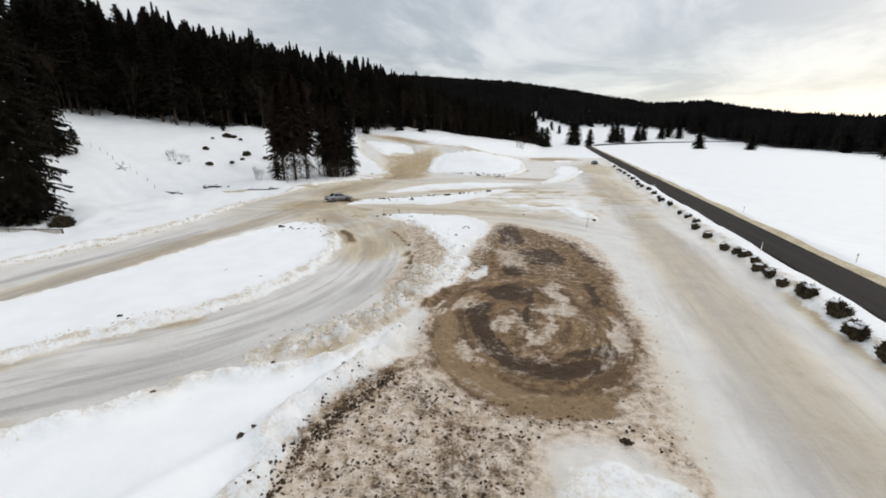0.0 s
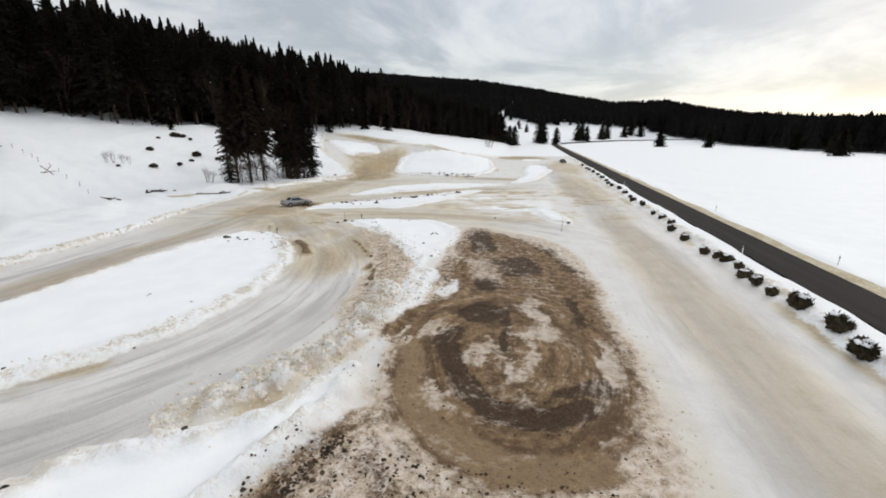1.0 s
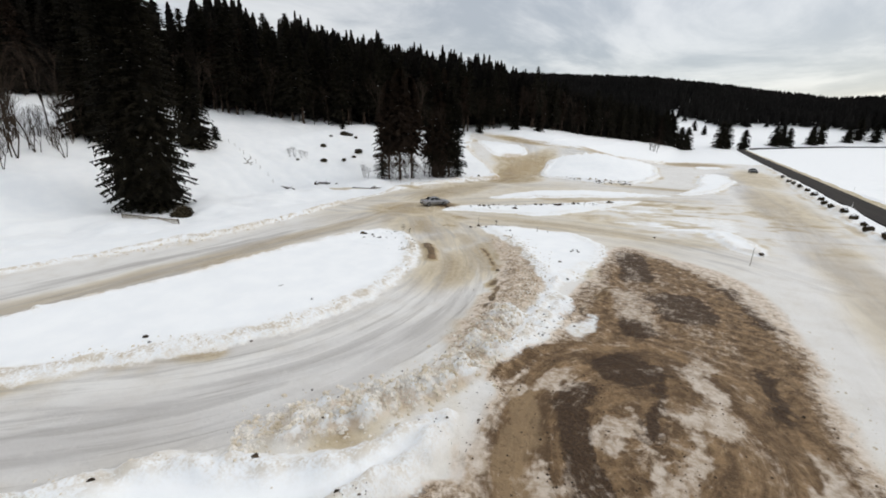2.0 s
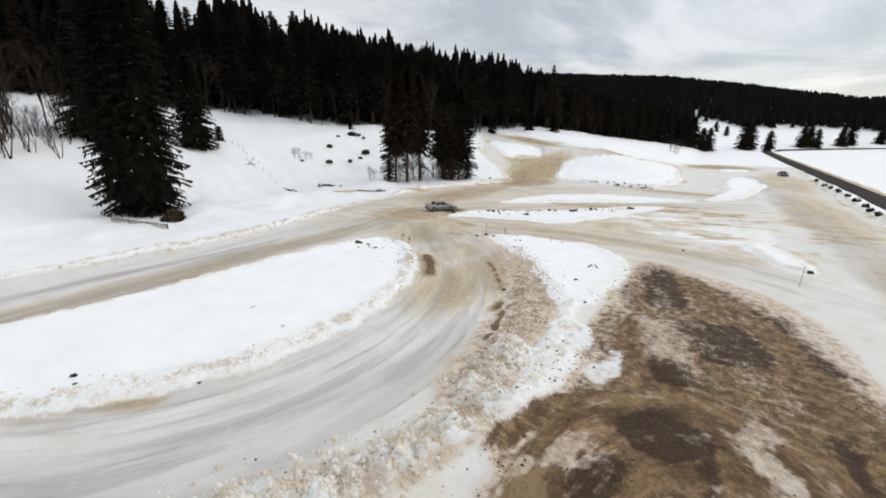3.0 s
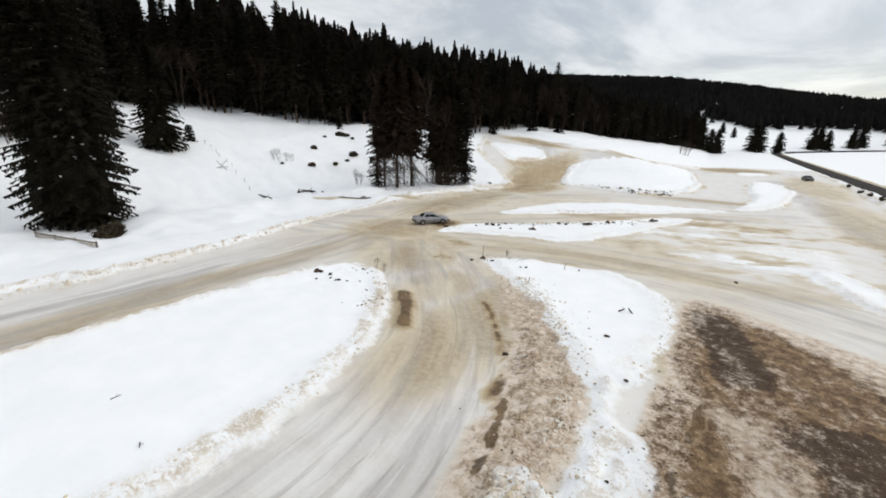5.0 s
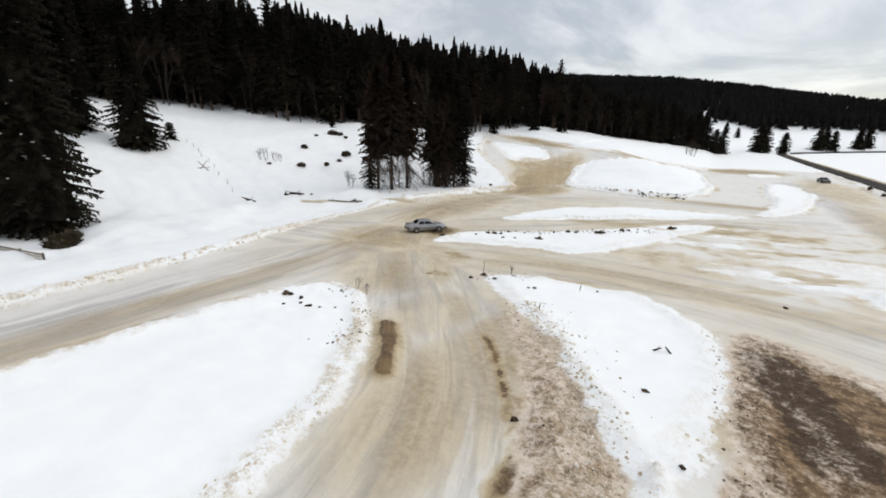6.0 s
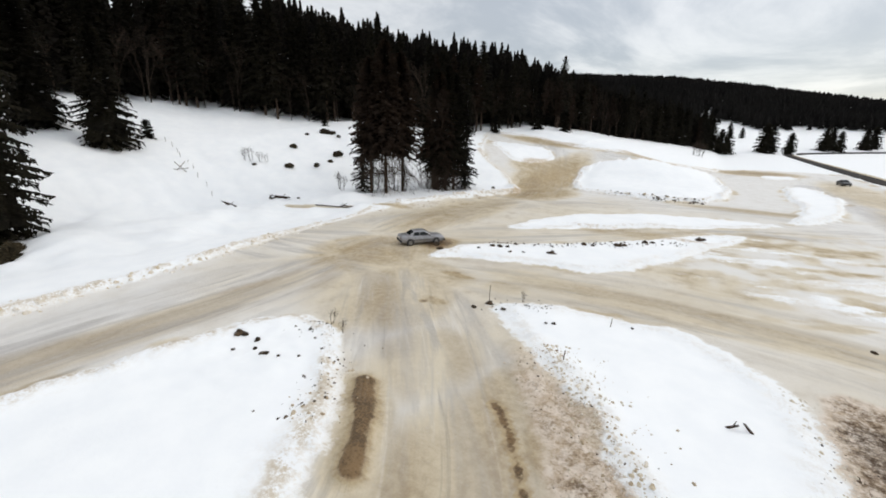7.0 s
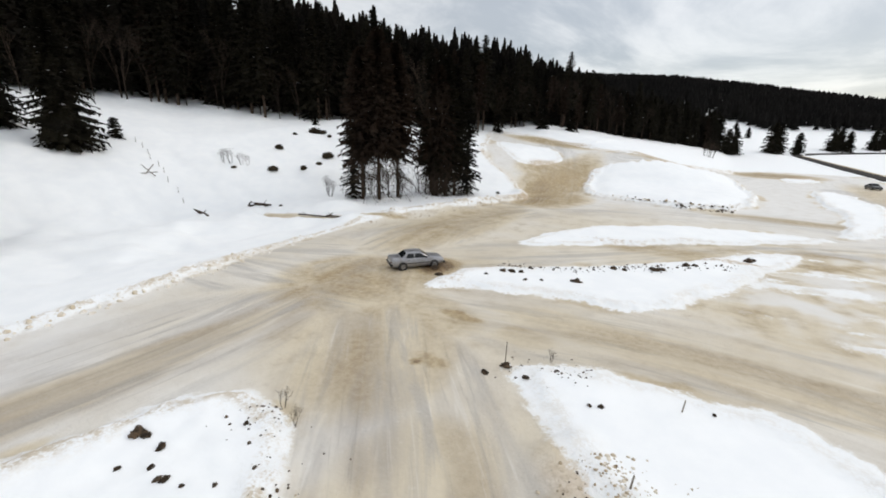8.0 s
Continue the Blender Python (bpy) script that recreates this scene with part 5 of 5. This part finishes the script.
# two dark broken boughs sticking out of the snow
for dx, turn in ((0, 0), (0.75, 150)):
    bough = thing("broken_bough", "short dark broken bough sticking out of snow", "branch", "broken boughs")
    round_part("stem", (-0.3, 0, -0.05), (0.35, 0.05, 0.42), 0.11, 0.06, BARK, bough)
    round_part("twig", (0.05, 0.02, 0.2), (0.2, 0.3, 0.55), 0.05, 0.02, BARK, bough)
    bough.matrix_basis = at(-10.7 + 0.7 * dx, 47.6 + 0.3 * dx, level(-10.4, 47.7), turn, 0.55)

# bits of twig lying on the clean snow
for x, y in SNOWTWIGS:
    bit = thing("twig", "small dark twig lying on clean snow", "twig", "twigs on the snow")
    round_part("stem", (-0.35, 0, 0.04), (0.3, 0.06, 0.14), 0.035, 0.02, BARK, bit)
    round_part("side_shoot", (0.0, 0.03, 0.09), (0.1, 0.28, 0.2), 0.022, 0.01, BARK, bit)
    bit.matrix_basis = at(x, y, level(x, y), 67 * x, 0.55)

# scrub on the slope
scrub = shrub(rng, 2.0, 0.85, "small dark shrub poking out of the slope's snow", "scrub on the slope", False, 4)
for i, (x, y, size) in enumerate(((-78.7, 77.5, 0.9), (-76.8, 87.5, 1.3), (-75.9, 81.4, 0.85), (-84.9, 83.3, 1.0), (-88.1, 94.3, 1.5), (-86.8, 95.4, 1.0), (-84.5, 95, 0.7), (-75.5, 84.5, 0.7), (-82.5, 73, 0.5), (-69, 93, 0.8), (-48.5, 101, 0.5), (-89, 90, 0.6), (-73, 90, 0.9), (-62.8, 36.9, 1.9), (-64.0, 37.6, 1.4), (-65.6, 38.2, 1.2))):
    m = at(x, y, level(x, y) - 0.05, 47 * i, size)
    if i:
        copy_thing(scrub, m)
    else:
        scrub.matrix_basis = m
brush = bare_tree(rng, 2.6, 0.6, 4, "leafless brush on the slope", "thin leafless brush sticking out of snow", "bare_brush", "shrub", 3)
brush.matrix_basis = at(-83.5, 73.4, level(-83.5, 73.4))
for x, y, size in ((-84.4, 72.4, 0.9), (-82.6, 74.6, 0.8), (-82, 75.4, 0.7), (-90, 20, 1.6), (-89, 25, 1.9), (-95, 18, 2.2), (-92, 34, 2.0), (-98, 22, 2.4), (-97, 36, 1.6), (-94, 31, 1.8), (-99, 28, 1.8), (-92, 26, 1.5), (-101, 33, 2.0), (-96, 33, 1.7), (-68, 80, 1.2), (-66, 78.5, 1.0), (-62.5, 83.5, 1.4), (-59.5, 84.5, 1.5), (-57.5, 86, 1.4), (-29.5, 44.6, 0.35), (-28.2, 44.2, 0.3), (-22.0, 54.3, 0.3), (-22, 235.5, 2.6), (-21, 236.4, 2.2), (-23.2, 236, 2.0)):
    copy_thing(brush, at(x, y, level(x, y), 31 * x, size))
for i in range(26):
    x, y = rng.uniform(-112, -93), rng.uniform(6, 40)
    copy_thing(brush, at(x, y, level(x, y), 50 * i, rng.uniform(1.8, 3.4)))


# ---- loose lumps: snow thrown up beside the lanes, clods on the thawed ground ----
def lumps(name, spots, material, label, category, rng):
    v, f = [], []
    zs = land(np.array([s[0] for s in spots]), np.array([s[1] for s in spots]))[0]
    for (x, y, size), z in zip(spots, zs):
        n = len(v)
        a, b, c = (size * rng.uniform(0.6, 1.2) for _ in range(3))
        turn = rng.uniform(0, 3.14)
        cs, sn = math.cos(turn), math.sin(turn)
        for px, py, pz in ((1, 0, 0), (0.3, 0.95, 0.1), (-0.8, 0.6, 0), (-0.8, -0.6, 0.1), (0.3, -0.95, 0), (0.35, 0.3, 0.8), (-0.45, 0.2, 0.75), (0, -0.5, 0.7)):
            qx, qy = px * a * rng.uniform(0.8, 1.2), py * b * rng.uniform(0.8, 1.2)
            v.append((x + qx * cs - qy * sn, y + qx * sn + qy * cs, float(z) + (pz - 0.12) * c * rng.uniform(0.8, 1.2)))
        for face in ((0, 1, 5), (1, 6, 5), (1, 2, 6), (2, 3, 6), (3, 7, 6), (3, 4, 7), (4, 0, 7), (0, 5, 7), (5, 6, 7), (4, 3, 2, 1, 0)):
            f.append(tuple(n + q for q in face))
    return tagged(raw(name, v, f, material), label, category, kind="stuff")


def beside(line, count, wide, big, rng, ahead=0.0):
    """Spots scattered about a line, most of them small."""
    out = []
    for i in range(count):
        k = rng.randrange(len(line) - 1)
        (ax, ay), (bx, by) = line[k], line[k + 1]
        s, d = rng.random(), rng.gauss(ahead, wide)
        size = math.hypot(bx - ax, by - ay)
        out.append((ax + s * (bx - ax) - d * (by - ay) / size, ay + s * (by - ay) + d * (bx - ax) / size, big * (0.25 + 0.75 * rng.random() ** 3)))
    return out


berm = [(-20.6, 7.0), (-18.2, 10.4), (-16.4, 12.4), (-14.4, 14.9), (-12.4, 18.0), (-11, 20.8), (-9.6, 23.2), (-9.4, 27), (-9.3, 31), (-9.6, 35)]
spots = beside(CRUSH, 2300, 0.75, 0.18, rng) + beside(berm[:4], 26, 0.4, 0.15, rng, -0.6)
spots += beside([(-27.7, 12), (-21.8, 19.5), (-20, 24.5), (-20.3, 31), (-21.0, 35.0)], 170, 0.3, 0.11, rng, 0.2)
spots += beside([(-46, 21), (-44.6, 28), (-45, 36), (-46.5, 46), (-49, 56), (-51, 65)], 320, 0.5, 0.24, rng, 0.3)
spots += beside([(-50, 74), (-45.5, 90), (-43, 100)], 120, 0.6, 0.35, rng, 0.4)
spots += beside(THROWN, 700, 0.4, 0.12, rng, -1.0)
spots += beside([(-9, 52.3), (-7.7, 47), (-8.6, 40)], 110, 0.35, 0.12, rng, 0.3)
spots += beside([(5.2, 12), (5.9, 18), (6.1, 24), (6.0, 32), (5.0, 41), (2.6, 47)], 420, 0.4, 0.10, rng)
lumps("snow_lumps", spots, SNOWLUMP, "broken lumps of snow thrown up beside the lanes", "snow", rng)
spots = beside(THROWN, 1500, 1.0, 0.10, rng, -0.5) + beside([(-23.6, 38.4), (-25.8, 42.4)], 50, 0.5, 0.14, rng)
spots += beside([(-50.5, 70), (-47, 85), (-43, 99)], 90, 0.5, 0.22, rng) + beside([(-33, 112), (-20, 109.2), (-13, 113)], 60, 0.4, 0.4, rng)
lumps("sandy_lumps", spots, SANDLUMP, "sand-coloured frozen lumps beside the icy bend", "soil", rng)
spots = beside(THROWN, 160, 1.1, 0.08, rng) + beside([(-8.2, 6), (-8.9, 10.5), (-8.5, 13), (-7.5, 16.2)], 900, 0.2, 0.11, rng, -0.6)
spots += [q for q in ((rng.uniform(-9, 5.2), rng.uniform(5, 15.5), 0.085 * (0.25 + rng.random() ** 4)) for _ in range(4200)) if ((q[0] - 2.6) / 2.6) ** 2 + ((q[1] - 12) / 2.6) ** 2 > 1 + 0.6 * rng.random()]
spots += beside(CHURN[3:11], 420, 0.9, 0.08, rng) + beside(PALE[1][0], 260, 0.8, 0.06, rng) + beside(RING, 120, 1.2, 0.06, rng) + beside([(4.6, 17), (5, 22), (4.8, 28), (4.2, 34), (2, 41)], 110, 0.5, 0.09, rng)
spots += beside([(-7.4, 49), (-7.0, 42), (-6.6, 34), (-7.6, 26), (-7.6, 19)], 420, 0.55, 0.085, rng)
spots += beside([(-31, 66.4), (-25, 68.6), (-20, 72.6), (-14, 78)], 190, 0.5, 0.17, rng) + beside([(-30, 111.4), (-20, 109.3), (-14, 112)], 46, 0.4, 0.34, rng)
spots += beside([(-22, 109.2), (-18, 109.4), (-14.5, 111.2)], 90, 0.3, 0.42, rng)
spots += beside([(-23.3, 38.5), (-25.5, 42.4), (-30, 44.6)], 110, 0.9, 0.11, rng, 0.6) + beside([(-24, 53), (-20, 54)], 70, 0.7, 0.10, rng)
spots += beside([(-15, 14.8), (-12.6, 18.4), (-9.8, 24.4), (-9.6, 31.5)], 90, 0.85, 0.08, rng)
lumps("earth_lumps", spots, CLOD, "small dark clods of earth strewn over snow and mud", "soil", rng)


# ---- cars ----
def car_paint(name, tint, deep):
    return surface(name, lambda n, p: n.mix(n.fade(n.noise(p, 3.0, 4), 0.4, 0.75), tint, deep), 0.34, 0.45, gloss=0.5, clear=0.4)


GLASS = surface("dark_glass", (0.010, 0.012, 0.012), 0.12, gloss=0.35)
RUBBER = surface("tyre_rubber", speckled((0.018, 0.018, 0.018), (0.05, 0.045, 0.04), 6.0), 0.85)
ALLOY = surface("wheel_alloy", speckled((0.30, 0.30, 0.30), (0.16, 0.15, 0.14), 6.0), 0.4, 0.7)
TRIM = surface("black_trim", speckled((0.022, 0.021, 0.021), (0.045, 0.042, 0.04), 4.0), 0.6)
REDLENS = surface("red_lamp_lens", (0.16, 0.012, 0.012), 0.2, gloss=0.6)
CLEARLENS = surface("clear_lamp_lens", (0.55, 0.56, 0.58), 0.12, gloss=0.7)
PLATE = surface("number_plate", (0.62, 0.62, 0.58), 0.5)


def hull(sections, ring):
    """A closed body from cross-sections; ring gives the outline of one."""
    bm = bmesh.new()
    loops = [[bm.verts.new(p) for p in ring(*s)] for s in sections]
    for a, b in zip(loops, loops[1:]):
        for i in range(len(a)):
            j = (i + 1) % len(a)
            bm.faces.new((a[i], a[j], b[j], b[i]))
    bm.faces.new(loops[0][::-1])
    bm.faces.new(loops[-1])
    bmesh.ops.recalc_face_normals(bm, faces=bm.faces)
    return bm


def pane(points, thick=0.012):
    """A flat pane with a thickness, from its corners."""
    bm = bmesh.new()
    face = bm.faces.new([bm.verts.new(p) for p in points])
    face.normal_update()
    if face.normal.dot(face.calc_center_median() - Vector((-0.25, 0, 0.8))) < 0:
        face.normal_flip()
    way = face.normal.copy()
    made = bmesh.ops.extrude_face_region(bm, geom=[face])["geom"]
    for v in made:
        if isinstance(v, bmesh.types.BMVert):
            v.co += way * thick
    bmesh.ops.recalc_face_normals(bm, faces=bm.faces)
    return bm


def saloon(label, paint):
    """A boxy three-box saloon, nose towards +x, 4.4 m long."""
    car = thing("car", label, "car")

    def ring(x, half, sill, belt, top):
        right = [(x, half * 0.86, sill), (x, half * 0.98, sill + 0.12), (x, half, sill + (belt - sill) * 0.55), (x, half * 0.97, belt), (x, half * 0.9, top - 0.01), (x, half * 0.5, top + 0.012)]
        return right + [(px, -py, pz) for px, py, pz in right[::-1]]

    body = hull([(-2.2, 0.70, 0.42, 0.72, 0.80), (-2.16, 0.79, 0.32, 0.82, 0.93), (-1.9, 0.835, 0.27, 0.86, 0.965), (-1.2, 0.85, 0.24, 0.88, 0.975), (-0.2, 0.855, 0.22, 0.88, 0.955), (0.75, 0.85, 0.22, 0.86, 0.925), (1.5, 0.835, 0.25, 0.80, 0.865), (2.02, 0.80, 0.28, 0.72, 0.79), (2.18, 0.74, 0.36, 0.66, 0.71), (2.22, 0.66, 0.42, 0.62, 0.64)], ring)
    part("body", body, paint, car)

    def roof_ring(x, low, half, top):
        right = [(x, half, low), (x, half * 0.93, low + (top - low) * 0.55), (x, half * 0.8, top - 0.03), (x, half * 0.55, top)]
        return right + [(px, -py, pz) for px, py, pz in right[::-1]]

    cabin = hull([(-1.42, 0.93, 0.70, 0.97), (-0.88, 0.93, 0.72, 1.33), (-0.6, 0.93, 0.74, 1.375), (0.1, 0.93, 0.74, 1.385), (0.3, 0.92, 0.74, 1.36), (0.98, 0.88, 0.72, 0.93)], roof_ring)
    roof = part("cabin", cabin, paint, car)
    part("sunroof", block(bmesh.new(), (0.52, 0.72, 0.02), pose(-0.02, 0, 1.392, 0, 4), 0.008), paint, roof, soft=False)
    part("rear_window", pane([(-1.345, 0.58, 1.015), (-1.345, -0.58, 1.015), (-0.925, -0.5, 1.30), (-0.925, 0.5, 1.30)], 0.03), GLASS, roof, "dark rear window", soft=False)
    part("windscreen", pane([(0.92, -0.60, 0.965), (0.92, 0.60, 0.965), (0.375, 0.50, 1.325), (0.375, -0.50, 1.325)], 0.03), GLASS, roof, "dark windscreen", soft=False)
    for s in (-1, 1):
        for xs in ((-1.0, -0.86, -0.36, -0.36), (-0.29, -0.29, 0.16, 0.74)):
            a, b, c, d = xs
            if s < 0:
                pts = [(a, -0.735, 0.965), (d, -0.735, 0.955), (c, -0.64, 1.29), (b, -0.64, 1.29)]
            else:
                pts = [(b, 0.64, 1.29), (c, 0.64, 1.29), (d, 0.735, 0.955), (a, 0.735, 0.965)]
            part("side_window", pane(pts, 0.02), GLASS, roof, "dark side window", soft=False)
        part("mirror", block(bmesh.new(), (0.11, 0.2, 0.13), pose(0.62, s * 0.89, 0.99), 0.03), TRIM, car, "black door mirror")
        part("side_strip", block(bmesh.new(), (2.9, 0.03, 0.06), pose(-0.1, s * 0.86, 0.56), 0.01), TRIM, car, "black rubbing strip")
        part("door_handle", block(bmesh.new(), (0.17, 0.03, 0.035), pose(0.02, s * 0.848, 0.80), 0.008), TRIM, car)
        part("door_handle", block(bmesh.new(), (0.17, 0.03, 0.035), pose(-0.82, s * 0.845, 0.80), 0.008), TRIM, car)
        part("tail_light", block(bmesh.new(), (0.05, 0.44, 0.15), pose(-2.175, s * 0.50, 0.72), 0.012), REDLENS, car, "red tail light", soft=False)
        part("headlight", block(bmesh.new(), (0.05, 0.40, 0.13), pose(2.185, s * 0.46, 0.585), 0.012), CLEARLENS, car, "clear headlight", soft=False)
    part("rear_bumper", block(bmesh.new(), (0.18, 1.62, 0.19), pose(-2.19, 0, 0.47), 0.04), TRIM, car, "black rear bumper")
    part("front_bumper", block(bmesh.new(), (0.18, 1.58, 0.19), pose(2.2, 0, 0.43), 0.04), TRIM, car, "black front bumper")
    part("grille", block(bmesh.new(), (0.04, 0.5, 0.12), pose(2.2, 0, 0.585), 0.01), TRIM, car)
    part("number_plate", block(bmesh.new(), (0.02, 0.50, 0.11), pose(-2.21, 0, 0.70), 0.004), PLATE, car, "pale number plate", soft=False)
    part("boot_lip", block(bmesh.new(), (0.09, 1.3, 0.035), pose(-2.10, 0, 0.955), 0.012), paint, car)
    for x in (-1.3, 1.32):
        for s in (-1, 1):
            arch = bmesh.new()
            bmesh.ops.create_cone(arch, cap_ends=True, segments=28, radius1=0.365, radius2=0.365, depth=0.05, matrix=pose(x, s * 0.835, 0.34, 90))
            part("wheel_arch", arch, TRIM, car, "dark wheel arch", soft=False)
            wheel = tagged(new("wheel"), "dark tyre on an alloy rim")
            wheel.parent = car
            wheel.location = (x, s * 0.775, 0.31)
            tyre = bmesh.new()
            bmesh.ops.create_cone(tyre, cap_ends=True, segments=28, radius1=0.31, radius2=0.31, depth=0.2, matrix=pose(0, 0, 0, 90))
            bmesh.ops.bevel(tyre, geom=[e for e in tyre.edges if len(e.link_faces[0].verts) > 4 or len(e.link_faces[1].verts) > 4], offset=0.035, segments=2, affect="EDGES")
            part("tyre", tyre, RUBBER, wheel)
            rim = bmesh.new()
            bmesh.ops.create_cone(rim, cap_ends=True, segments=20, radius1=0.195, radius2=0.17, depth=0.03, matrix=pose(0, s * 0.11, 0, 90 * s))
            for k in range(5):
                block(rim, (0.05, 0.02, 0.34), pose(0, s * 0.128, 0) @ pose(0, 0, 0, 0, 72 * k, 0), 0.006)
            part("rim", rim, ALLOY, wheel, soft=False)
    return car


SILVER = car_paint("silver_grey_paint", (0.30, 0.30, 0.315), (0.21, 0.20, 0.195))
car = saloon("silver-grey boxy saloon car standing on the icy lane", SILVER)
CAR_X, CAR_Y = -36.2, 61.8
car.matrix_basis = at(CAR_X, CAR_Y, level(CAR_X, CAR_Y) - 0.01, 54)
DARK = car_paint("dark_paint", (0.035, 0.035, 0.038), (0.06, 0.055, 0.05))
far_car = saloon("dark saloon car far off on the sanded lane", DARK)
far_car.matrix_basis = at(13.3, 171.0, level(13.3, 171.0), -80)
